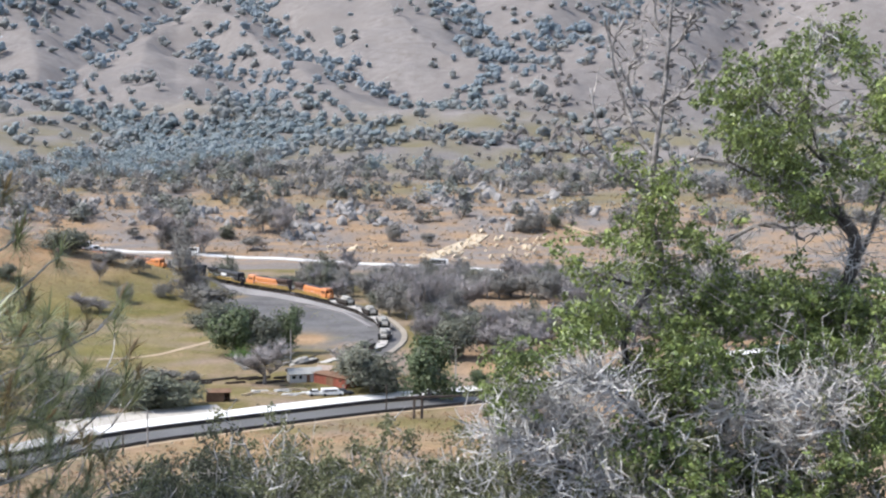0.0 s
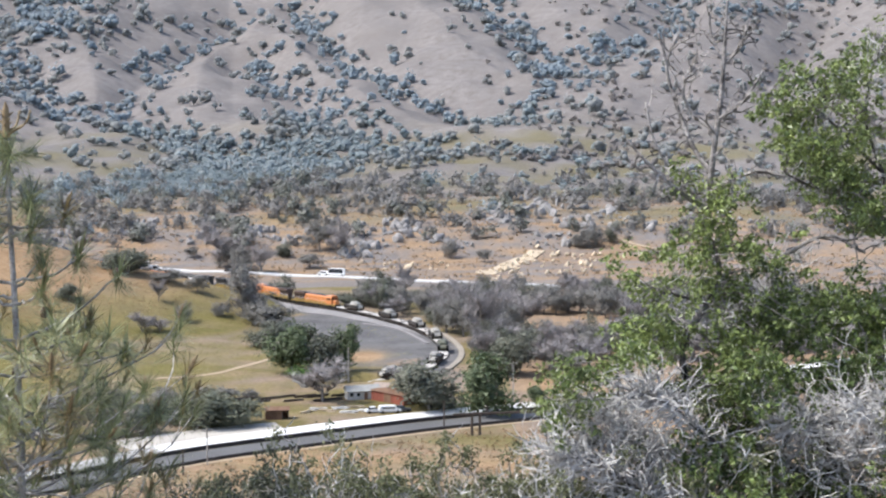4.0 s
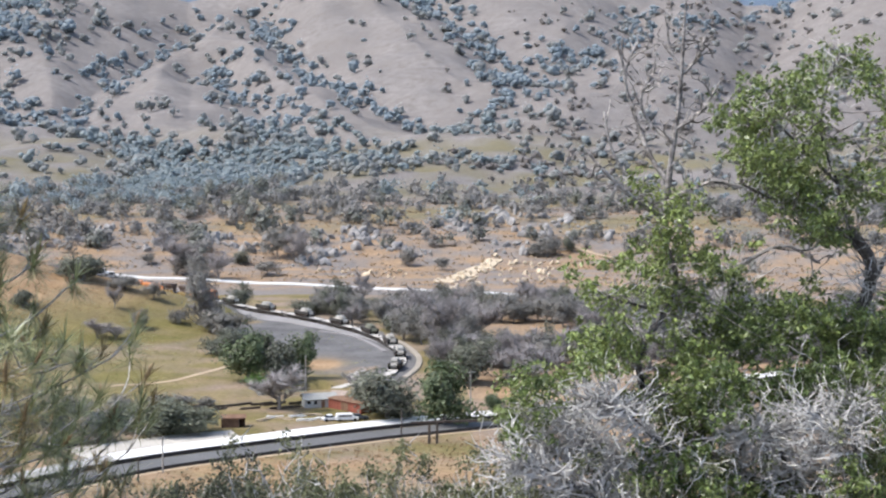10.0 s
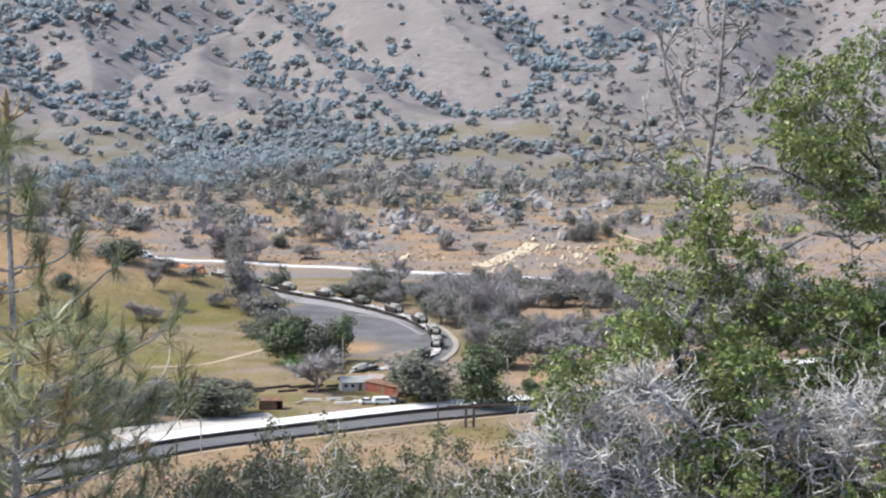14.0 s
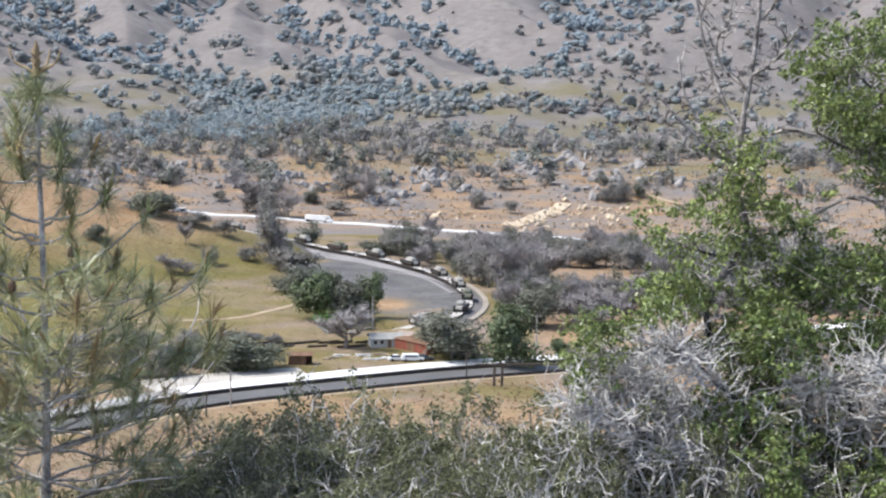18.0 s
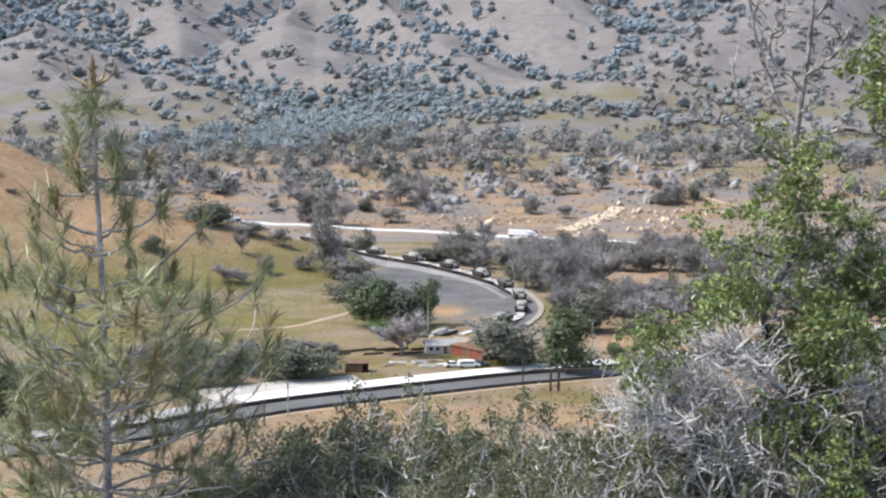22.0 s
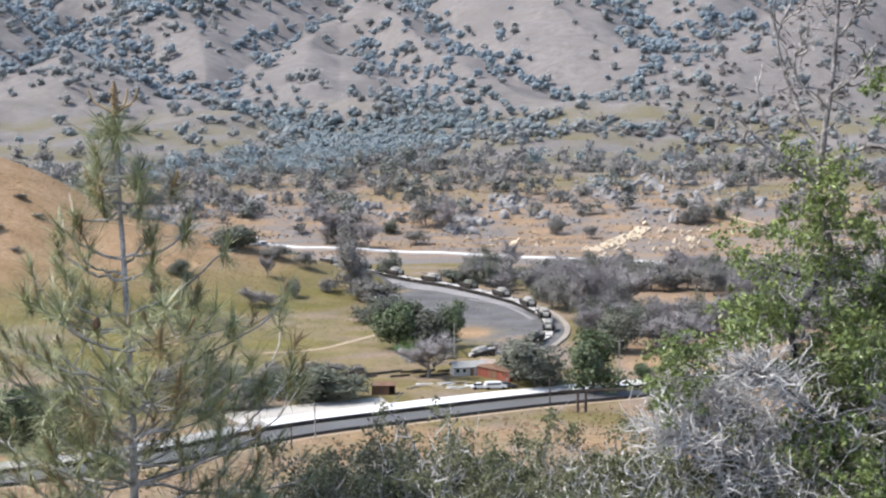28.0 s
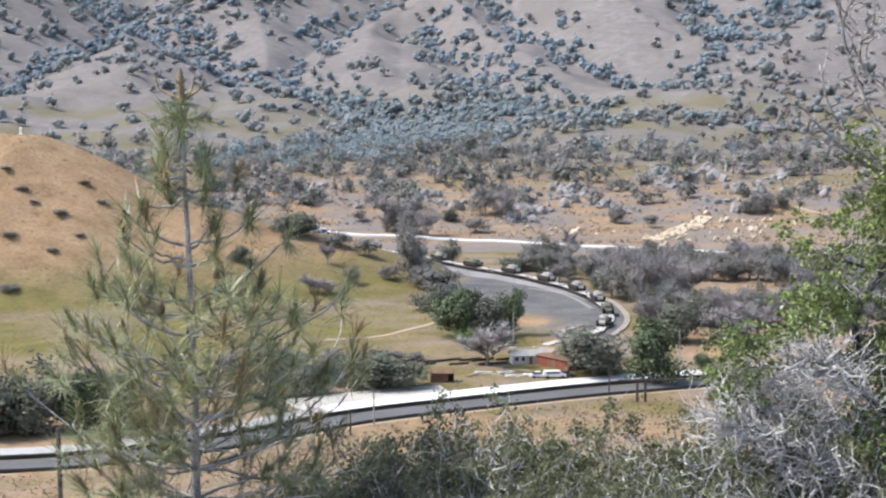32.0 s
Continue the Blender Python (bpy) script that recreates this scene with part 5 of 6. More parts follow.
def lorry():
    ob = thing("lorry", (0, 0, 0), "white articulated lorry with a long box trailer", "truck")
    bm = bmesh.new()
    box(bm, -8.2, 5.0, -1.28, 1.28, 1.15, 4.05, 0.05)
    part("trailer", bm, M["white"], ob, "white box trailer")
    bm = bmesh.new()
    side = ((5.5, 0.6), (8.9, 0.6), (9.1, 1.2), (8.9, 1.75), (7.7, 2.0), (7.2, 3.0), (6.8, 3.6), (5.5, 3.8))
    prism(bm, side, -1.2, 1.2)
    for v in bm.verts:
        v.co = Vector((v.co.y, v.co.x, v.co.z))
    bmesh.ops.recalc_face_normals(bm, faces=bm.faces)
    cab = part("cab", bm, M["white"], ob)
    for s in (-1, 1):
        bm = bmesh.new()
        box(bm, 6.0, 7.1, s * 1.2 - 0.01, s * 1.2 + 0.015, 2.1, 2.85)
        part("window", bm, M["glass"], cab)
    bm = bmesh.new()
    box(bm, -8.0, 8.6, -0.5, 0.5, 0.7, 1.15)
    part("chassis", bm, M["dark_steel"], ob)
    for x in (-7.2, -6.0, 4.6, 5.8, 8.2):
        for s in (-1, 1):
            shared("wheel", BIG_WHEEL, ob, pose(x, s * 1.0, 0.52, 0, 0, 0 if s > 0 else 180))
    for o in ob.children:
        o.matrix_basis = Matrix.Diagonal((0.8, 0.9, 0.78, 1)) @ o.matrix_basis
    return ob


# along the far highway: thing, seconds and view pixels it passes, side of the road
TRAFFIC = [
    (lorry(), 13.0, 125.0 - 784, 67.0, 1.9),
    (tagged(motor_car(M["white"], "white motor home on the highway", "motor home", 3.4, 9.5, van=True), group="traffic"), 0.0, 816.0 - 784, -71.0, -1.9),
    (tagged(motor_car(M["white"], "white van ahead of the motor home", "van", 2.1, 5.2, van=True), group="traffic"), 0.0, 794.0 - 784, -71.0, -1.9),
    (tagged(motor_car(M["car_dark"], "dark car on the highway"), group="traffic"), 6.0, 498.0 - 784, 75.0, 1.9),
    (tagged(motor_car(M["white"], "white van on the highway", "van", 2.8, 6.4, van=True), group="traffic"), 0.0, 380.0 - 784, -70.0, -1.9),
]


HIGHWAY = drape(FAR_ROAD, 0.4)


def on_highway(u, side):
    """Place and heading on the far highway at that pixel across the view."""
    pts = HIGHWAY
    us = [FOCAL_PX * p.x / p.y for p in pts]
    u = min(max(u, us[0] + 1), us[-1] - 1)
    i = max(k for k in range(len(us) - 1) if us[k] <= u)
    p = pts[i].lerp(pts[i + 1], (u - us[i]) / (us[i + 1] - us[i]))
    d = (pts[i + 1] - pts[i]).normalized()
    return p + Vector((d.y, -d.x, 0)) * side, math.degrees(math.atan2(d.y, d.x))


def park(ob, px, py, rz):
    p = on_land(px - 784, 441 - py)
    ob.matrix_basis = pose(p.x, p.y, p.z, 0, 0, rz)
    return ob


park(tagged(motor_car(M["white"], "white pickup-style van parked by the road", "van", 1.9, 5.6, van=True), group="parked vehicles"), 634, 757, 12)
park(tagged(motor_car(M["white"], "small white car parked by the van"), group="parked vehicles"), 606, 756, 20)
park(tagged(motor_car(M["car_dark"], "dark car parked behind the white van"), group="parked vehicles"), 655, 755, 8)
park(tagged(motor_car(M["white"], "white van parked where the highway ends", "van", 2.4, 6.5, van=True), group="parked vehicles"), 212, 506, 15)
park(tagged(motor_car(M["white"], "long white motor home parked under the trees", "motor home", 3.2, 9.0, van=True), group="parked vehicles"), 190, 503, 10)


# ---- buildings and yard ----
def red_barn():
    p = on_land(639 - 784, 441 - 738)
    ob = thing("barn", p, "long low red boarded barn with a shallow roof", "barn", rz=-42)
    bm = bmesh.new()
    box(bm, -6.1, 6.1, -2.0, 2.0, -0.5, 2.55)
    part("wall", bm, M["red"], ob)
    bm = bmesh.new()
    prism(bm, ((-2.35, 2.56), (2.35, 2.95), (2.35, 3.05), (-2.35, 2.66)), -6.4, 6.4)
    part("roof", bm, M["rust_wood"], ob, "low rusty sheet roof")
    bm = bmesh.new()
    box(bm, 0, 0.42, -0.03, 0.03, -0.4, 2.5, 0.01)
    me = bpy.data.meshes.new("board")
    bm.to_mesh(me)
    bm.free()
    me.materials.append(M["red"])
    for i in range(27):
        shared("board", me, ob, pose(-6.1 + i * 0.453, -2.03, 0))
    for i in range(8):
        shared("board", me, ob, pose(-6.13, -1.9 + i * 0.47, 0, 0, 0, 90))
    bm = bmesh.new()
    box(bm, -1.3, 1.3, -2.12, -2.06, 0.0, 2.2, 0.02)
    part("door", bm, M["rust_wood"], ob)
    q = p + Vector((-3.6, 6.0, 0))
    ob = thing("lean_to", (q.x, q.y, ground_at(q.x, q.y)), "small shed with a pale sloping roof behind the barn", "shed", rz=-14)
    bm = bmesh.new()
    box(bm, -2, 2, -1.6, 1.6, -0.3, 2.7)
    part("wall", bm, M["rust_wood"], ob)
    bm = bmesh.new()
    prism(bm, ((-2.0, 2.75), (2.0, 3.6), (2.0, 3.7), (-2.0, 2.85)), -2.3, 2.3)
    part("roof", bm, M["roof"], ob, "pale sloping roof")
    q = on_land(584 - 784, 441 - 731)
    ob = thing("cabin", q, "small low white cabin with a grey-green roof beside the barn", "cabin", rz=16)
    bm = bmesh.new()
    box(bm, -4.3, 4.3, -2.3, 2.3, -0.4, 2.35)
    for s in (-1, 1):
        prism(bm, ((-2.3, 2.35), (2.3, 2.35), (0, 3.45)), s * 4.24 - 0.06, s * 4.24 + 0.06)
    part("wall", bm, M["worn_white"], ob, "dusty white boarded wall")
    for s in (-1, 1):
        bm = bmesh.new()
        prism(bm, ((s * 2.75, 2.2), (0, 3.5), (0, 3.62), (s * 2.75, 2.32)), -4.7, 4.7)
        bmesh.ops.recalc_face_normals(bm, faces=bm.faces)
        part("roof", bm, M["roof_grey"], ob, "weathered grey-green sheet roof")
    for x, w, h in ((-3.2, 0.5, 0.95), (-1.4, 0.45, 1.0), (2.6, 0.5, 0.9)):
        bm = bmesh.new()
        box(bm, x - w - 0.08, x + w + 0.08, -2.36, -2.3, 1.92 - h - 0.08, 2.0, 0.01)
        pane = part("window", bm, M["white"], ob, "white window frame")
        bm = bmesh.new()
        box(bm, x - w, x + w, -2.385, -2.365, 1.92 - h, 1.92)
        part("pane", bm, M["glass"], pane)
    bm = bmesh.new()
    box(bm, 0.2, 1.15, -2.37, -2.3, -0.1, 1.95, 0.01)
    part("door", bm, M["rust_wood"], ob, "brown door")


red_barn()


def brown_shed():
    p = on_land(433 - 784, 441 - 768)
    ob = thing("shed", p, "small brown open-fronted shed on the grass", "shed", rz=8)
    bm = bmesh.new()
    box(bm, -2.9, 1.3, -1.25, -1.15, -0.2, 2.3)
    box(bm, -2.9, 2.9, 1.4, 1.5, -0.2, 2.3)
    box(bm, -3.0, -2.9, -1.2, 1.5, -0.2, 2.35)
    box(bm, 2.8, 2.9, -1.2, 1.5, -0.2, 2.35)
    part("wall", bm, M["rust_wood"], ob)
    for i in range(11):
        bm = bmesh.new()
        box(bm, -2.88 + i * 0.38, -2.54 + i * 0.38, -1.29, -1.25, -0.1, 2.25, 0.01)
        part("board", bm, M["rust_wood"], ob)
    for x in (1.35, 2.75):
        bm = bmesh.new()
        box(bm, x, x + 0.14, -1.28, -1.14, -0.2, 2.3)
        part("post", bm, M["pole"], ob)
    bm = bmesh.new()
    prism(bm, ((-1.7, 2.32), (1.8, 2.62), (1.8, 2.82), (-1.7, 2.42)), -3.2, 3.2)
    part("roof", bm, M["rust_wood"], ob)


brown_shed()


def lumber(px, py, rz, mats, seed):
    rng = np.random.RandomState(seed)
    p = on_land(px - 784, 441 - py)
    ob = thing("lumber_pile", p, "loose pile of sawn yellowish timber on the grass", "lumber", "timber piles", rz)
    bm = bmesh.new()
    box(bm, -1.9, 1.9, -0.12, 0.12, 0, 0.2, 0.02)
    me = bpy.data.meshes.new("beam")
    bm.to_mesh(me)
    bm.free()
    me.materials.append(M[mats])
    for i in range(9):
        shared("beam", me, ob, pose(rng.normal() * 0.4, (i % 4) * 0.3 - 0.45 + rng.normal() * 0.08, (i // 4) * 0.22, 0, 0, rng.normal() * 14))


for i, (px, py, rz) in enumerate(((503, 752, 10), (522, 755, -20), (545, 750, 30), (575, 749, 5), (590, 755, -12), (487, 758, 60), (560, 757, -8))):
    lumber(px, py, rz, "warm_rock" if i % 2 else "concrete", i)


def sleeper_stack(px, py, rz, seed, long=2.6):
    """Railway sleepers in a low pile, added to give the yard its dark streaks."""
    rng = np.random.RandomState(seed)
    ob = thing("sleeper_stack", on_land(px - 784, 441 - py), "low stack of old dark railway sleepers on the grass", "sleepers", "sleeper stacks", rz)
    bm = bmesh.new()
    box(bm, -long / 2, long / 2, -0.12, 0.12, 0, 0.2, 0.02)
    me = bpy.data.meshes.new("sleeper")
    bm.to_mesh(me)
    bm.free()
    me.materials.append(M["pole"])
    for i in range(14):
        shared("sleeper", me, ob, pose((i % 2 - 0.5) * long * 1.02 + rng.normal() * 0.15, (i // 2 % 3) * 0.34 - 0.34 + rng.normal() * 0.05, (i // 6) * 0.21, 0, 0, rng.normal() * 3))


for i in range(17):
    t = i / 16
    sleeper_stack(215 + 330 * t, 742 - 16 * t + (7 if i % 3 == 0 else 0), 26 + 6 * (i % 3), 900 + i, 2.6 + (i % 4) * 0.5)


def utility_pole(px, py, h, arm=True, mat="pole", rz=20):
    """A timber pole whose top shows h pixels above its foot."""
    p = on_land(px - 784, 441 - py)
    tall = h * p.length / FOCAL_PX
    ob = thing("utility_pole", p, "dark timber utility pole with a crossarm" if arm else "bare dark timber pole", "utility pole", "utility poles", rz)
    bm = bmesh.new()
    rod(bm, (0, 0, -0.5), (0, 0, tall), 0.2, 0.14, 10)
    part("pole", bm, M[mat], ob)
    if arm:
        bm = bmesh.new()
        box(bm, -1.2, 1.2, -0.06, 0.06, tall - 0.75, tall - 0.6, 0.01)
        part("crossarm", bm, M[mat], ob)
        for x in (-1.1, -0.5, 0.5, 1.1):
            bm = bmesh.new()
            rod(bm, (x, 0, tall - 0.6), (x, 0, tall - 0.4), 0.07, 0.04, 8)
            part("insulator", bm, M["white"], ob)
        bm = bmesh.new()
        rod(bm, (0, 0.24, tall - 1.9), (0, 0.24, tall - 1.1), 0.2, 0.2, 12)
        part("transformer", bm, M["grey_wood"], ob)
    return ob


for row in ((309, 852, 66, True, "grey_wood"), (266, 872, 48, False, "pole"), (730, 782, 50, False, "pole"), (852, 742, 78, True, "grey_wood"), (560, 700, 60, False, "grey_wood")):
    utility_pole(*row)


def near_pole():
    """A pole on the slope below the viewpoint."""
    top = at_pixel(-289 - 784, 441 - 872, 85.0)
    g = ground_at(top.x, 85.0)
    ob = thing("utility_pole", (top.x, 85.0, g), "tall dark timber pole on the near slope", "utility pole", "utility poles", 15)
    bm = bmesh.new()
    rod(bm, (0, 0, -0.6), (0, 0, top.z - g), 0.2, 0.14, 12)
    part("pole", bm, M["pole"], ob)
    for z in (0.3, 1.0):
        bm = bmesh.new()
        rod(bm, (-0.22, 0, top.z - g - z), (0.22, 0, top.z - g - z), 0.03, 0.03, 6)
        part("step", bm, M["rail"], ob)


near_pole()


def signal_frame():
    """Two stout posts with a long beam beside the road."""
    p = on_land(786 - 784, 441 - 796)
    k = p.length / FOCAL_PX
    ob = thing("signal_frame", p, "dark timber frame of two posts and a long beam", "frame", rz=12)
    for x in (-0.9, 1.0):
        bm = bmesh.new()
        rod(bm, (x, 0, -0.4), (x, 0, 38 * k), 0.34, 0.3, 10)
        part("post", bm, M["pole"], ob)
    bm = bmesh.new()
    box(bm, -5.5, 19.5, -0.18, 0.18, 37 * k, 37 * k + 0.5, 0.03)
    part("beam", bm, M["pole"], ob)


signal_frame()


def hill_marker():
    x = at_pixel(-1144, 112, 560).x
    q = Vector((x, 560, ground_at(x, 560)))
    ob = thing("hill_marker", q, "small white monument on the hilltop", "marker")
    bm = bmesh.new()
    box(bm, -0.7, 0.7, -0.5, 0.5, -0.3, 0.6, 0.05)
    part("base", bm, M["white"], ob)
    bm = bmesh.new()
    prism(bm, ((-0.35, 0.6), (0.35, 0.6), (0.25, 2.7), (0.0, 3.2), (-0.25, 2.7)), -0.4, 0.4)
    part("shaft", bm, M["white"], ob)


hill_marker()


# ---- the slope underfoot: pine, oak and thickets ----
def canopy(px, py, y):
    return at_pixel(px - 784, 441 - py, y)


def needle_tuft(seed, n=66, length=0.215, low=0.35, high=2.05, sag=0.3, mat="needle"):
    """A brush of long needles round a shoot that points up z."""
    rng = np.random.RandomState(seed)
    V, F = [], []
    for i in range(n):
        w, h = rng.uniform(0, 6.283), rng.uniform(-0.10, 0.03)
        tilt = rng.uniform(low, high)
        d = Vector((math.cos(w) * math.sin(tilt), math.sin(w) * math.sin(tilt), math.cos(tilt)))
        side = d.cross(Vector((0, 0, 1))).normalized() * 0.0027
        L = length * rng.uniform(0.7, 1.15)
        p0 = Vector((0, 0, h))
        p1 = p0 + d * L * 0.5
        p2 = p1 + (d + Vector((0, 0, -rng.uniform(0.2, 1.0) * sag))).normalized() * L * 0.5
        b = len(V)
        V += [p0 - side, p0 + side, p1 - side, p1 + side, p2]
        F += [(b, b + 1, b + 3, b + 2), (b + 2, b + 3, b + 4)]
    me = bpy.data.meshes.new("needle_tuft")
    me.from_pydata([tuple(v) for v in V], [], F)
    me.materials.append(M[mat])
    return me


def bud_mesh(seed, length=0.13, r=0.014):
    rng = np.random.RandomState(seed)
    bm = bmesh.new()
    rod(bm, (0, 0, -0.02), (0, 0, length * 0.75), r, r * 0.8, 8)
    rod(bm, (0, 0, length * 0.74), (0, 0, length), r * 0.85, r * 0.2, 8)
    for i in range(10):
        w = i * 2.4
        z = length * (0.1 + 0.06 * i)
        rod(bm, (math.cos(w) * r * 0.7, math.sin(w) * r * 0.7, z), (math.cos(w) * r * 1.7, math.sin(w) * r * 1.7, z + 0.02), r * 0.35, r * 0.1, 4)
    me = bpy.data.meshes.new("bud")
    bm.to_mesh(me)
    bm.free()
    me.materials.append(M["bud"])
    return me


def build_pine():
    """A young grey pine, its whorls of limbs ending in long-needled shoots."""
    rng = np.random.RandomState(5)
    far = 9.0
    top = canopy(-53, 262, far)
    foot = Vector((canopy(-24, 900, far).x, far, ground_at(canopy(-24, 900, far).x, far) - 0.2))
    ob = thing("pine_tree", foot, "young grey-green pine with long needles and brown shoots", "pine tree")
    tall = top.z - foot.z
    spine = [(Vector((0, 0, 0)), 0.062)]
    line = [canopy(x, y, far) - foot for x, y in ((-24, 960), (-26, 820), (-31, 700), (-37, 565), (-46, 420), (-50, 330), (-53, 262))]
    for i, p in enumerate(line):
        spine.append((p, 0.030 - 0.0035 * i))
    V, F = tubes([spine], 8)
    raw("trunk", V, F, M["pine_bark"], ob, "pale grey trunk", True)
    DROOP = [needle_tuft(s, 84, 0.28, 0.9, 2.2, 0.9) for s in (70, 71)]
    TUFTS, BUDS = [needle_tuft(s, mat="dry_needle" if s == 62 else "needle") for s in range(60, 67)], [bud_mesh(s, 0.10 + 0.02 * s, 0.012) for s in range(3)]
    count = [0]

    def shoot(p, d, size=1.0, bud=True):
        m = Matrix.LocRotScale(p, Vector(d).to_track_quat("Z", "Y"), (size,) * 3)
        i = count[0] = count[0] + 1
        shared("needle_tuft", TUFTS[i % 7], ob, m)
        if bud and i % 3 == 1:
            shared("bud", BUDS[i % 3], ob, m @ Matrix.Translation((0, 0, 0.01)))

    def on_spine(z):
        for (a, _), (b, _) in zip(spine[:-1], spine[1:]):
            if a.z <= z <= b.z:
                return a.lerp(b, (z - a.z) / (b.z - a.z))
        return spine[-1][0].copy()

    tip = spine[-1][0]
    # the leading shoot
    big = bud_mesh(9, 0.20, 0.026)
    shared("leading_shoot", big, ob, Matrix.Translation(tip + Vector((0, 0, 0.0))), "tall yellow-brown leading shoot")
    for sx, sy, L in ((-1, 0.2, 0.30), (1, -0.1, 0.26), (0.4, 1, 0.2)):
        pts = chain([tip + Vector((0, 0, -0.01)), tip + Vector((sx * 0.05, sy * 0.05, 0.02)), tip + Vector((sx * L * 0.5, sy * L * 0.5, 0.07)), tip + Vector((sx * L * 0.62, sy * L * 0.62, 0.15))], 3)
        V, F = tubes([[(p, 0.011 - 0.0005 * k) for k, p in enumerate(pts)]], 6)
        raw("side_shoot", V, F, M["bud"], ob, "curved brown side shoot", True)
    # drooping brushes under the leading shoot
    for z, size in ((-0.03, 0.85), (-0.10, 1.0), (-0.17, 1.05)):
        i = count[0] = count[0] + 1
        shared("needle_tuft", DROOP[i % 2], ob, Matrix.LocRotScale(tip + Vector((0, 0, z)), Euler((0, 0, i)), (size,) * 3))
    for w, z in ((0.3, -0.12), (2.3, -0.10), (3.6, -0.16), (5.2, -0.13)):
        shoot(tip + Vector((math.cos(w) * 0.12, math.sin(w) * 0.12, z)), Vector((math.cos(w), math.sin(w), 0.3)), 0.85, False)

    def arm(root, end, rise, r=0.012, bud=True):
        """One limb from the trunk to a place, with upright brushes on its outer half."""
        mid = root.lerp(end, 0.55) - Vector((0, 0, rise))
        pts = chain([root, mid, end], 4)
        path = [(p + Vector(rng.normal(size=3)) * 0.008, r * (1 - 0.5 * k / 8)) for k, p in enumerate(pts)]
        V, F = tubes([path], 5)
        raw("limb", V, F, M["pine_bark"], ob, smooth=True)
        shoot(end, Vector((0, 0, 1)) + (end - mid).normalized() * 0.5, rng.uniform(0.95, 1.15), bud)
        i = count[0] = count[0] + 1
        if i % 3:
            shared("needle_tuft", DROOP[i % 2], ob, Matrix.LocRotScale(end - Vector((0, 0, 0.03)), Euler((rng.normal() * 0.3, rng.normal() * 0.3, i)), (0.56,) * 3))
        return path

    # the open upper crown: height below the tip, reach to the right, rise and depth of each limb's end
    for drop, dx, dz, dy in ((0.46, -0.13, 0.10, -0.05), (0.50, -0.22, 0.02, 0.1), (0.44, 0.10, 0.03, 0.12), (0.56, -0.10, 0.02, -0.1), (0.58, 0.35, 0.10, 0.0), (0.36, -0.16, 0.04, 0.1), (0.40, 0.17, 0.0, -0.1), (0.48, -0.06, 0.02, -0.2), (0.68, -0.16, 0.06, 0.15), (0.62, 0.17, 0.02, -0.1), (0.64, -0.28, -0.02, -0.05),
                             (0.92, 0.43, 0.16, -0.05), (0.95, -0.42, 0.22, 0.0), (0.98, 0.14, 0.20, 0.1), (1.02, -0.20, 0.10, -0.2), (1.08, -0.47, 0.20, 0.1), (1.06, 0.24, 0.12, -0.2),
                             (1.30, 0.66, 0.42, 0.0), (1.30, -0.32, 0.12, -0.15), (1.36, 0.40, 0.12, 0.2), (1.40, -0.50, 0.16, 0.1), (1.45, 0.72, 0.10, -0.1), (1.42, -0.66, 0.20, 0.0)):
        root = on_spine(tip.z - drop)
        path = arm(root, root + Vector((dx, dy, dz)), 0.03 + 0.05 * abs(dx))
        for i in (4, 6):
            if abs(dx) > 0.3 and rng.uniform() < 0.75:
                q = path[i][0]
                e = q + Vector((rng.normal() * 0.05, rng.normal() * 0.08, rng.uniform(0.05, 0.14)))
                V, F = tubes([[(q, 0.006), (q.lerp(e, 0.5), 0.005), (e, 0.004)]], 4)
                raw("twig", V, F, M["pine_bark"], ob)
                shoot(e, Vector((rng.normal() * 0.2, rng.normal() * 0.2, 1)), rng.uniform(0.7, 0.95))
    # the dense lower crown
    whorls = ((1.54, 0.72, 6, 0.42), (1.80, 0.98, 8, 0.32), (1.96, 0.75, 5, 0.4), (2.1, 1.12, 9, 0.26), (2.28, 0.85, 6, 0.3), (2.42, 1.16, 9, 0.2), (2.62, 1.0, 7, 0.2), (2.8, 1.15, 8, 0.15), (3.0, 1.0, 7, 0.1))
    for k, (drop, reach, arms, rise) in enumerate(whorls):
        root = on_spine(tip.z - drop)
        for a in range(arms):
            w = 2 * math.pi * (a + 0.37 * k) / arms + rng.normal() * 0.15
            L = reach * rng.uniform(0.65, 1.15)
            d = Vector((math.cos(w), math.sin(w), rise * rng.uniform(0.1, 0.9)))
            path = limb(root, d, L, 0.008 + 0.0045 * L, rng, 0.34, 6)
            for i in range(3, 7):
                path[i][0].z += 0.05 * L * (i - 2) ** 1.4 * 0.35
            V, F = tubes([path], 5)
            raw("limb", V, F, M["pine_bark"], ob, smooth=True)
            end = (path[-1][0] - path[-2][0]).normalized() + Vector((0, 0, 0.9))
            shoot(path[-1][0], end, rng.uniform(0.8, 1.1))
            for i in range(2, 6):
                if rng.uniform() < 0.40 + 0.30 * L:
                    s = rng.choice((-1, 1))
                    side = Vector((-d.y * s, d.x * s, rng.uniform(0.2, 1.1))).normalized() * 0.7 + d.normalized() * 0.5
                    twig = limb(path[i][0], side, L * rng.uniform(0.15, 0.36) + 0.05, 0.007, rng, 0.25, 4)
                    V, F = tubes([twig], 4)
                    raw("twig", V, F, M["pine_bark"], ob)
                    shoot(twig[-1][0], (twig[-1][0] - twig[-2][0]).normalized() + Vector((0, 0, 0.8)), rng.uniform(0.7, 1.05))
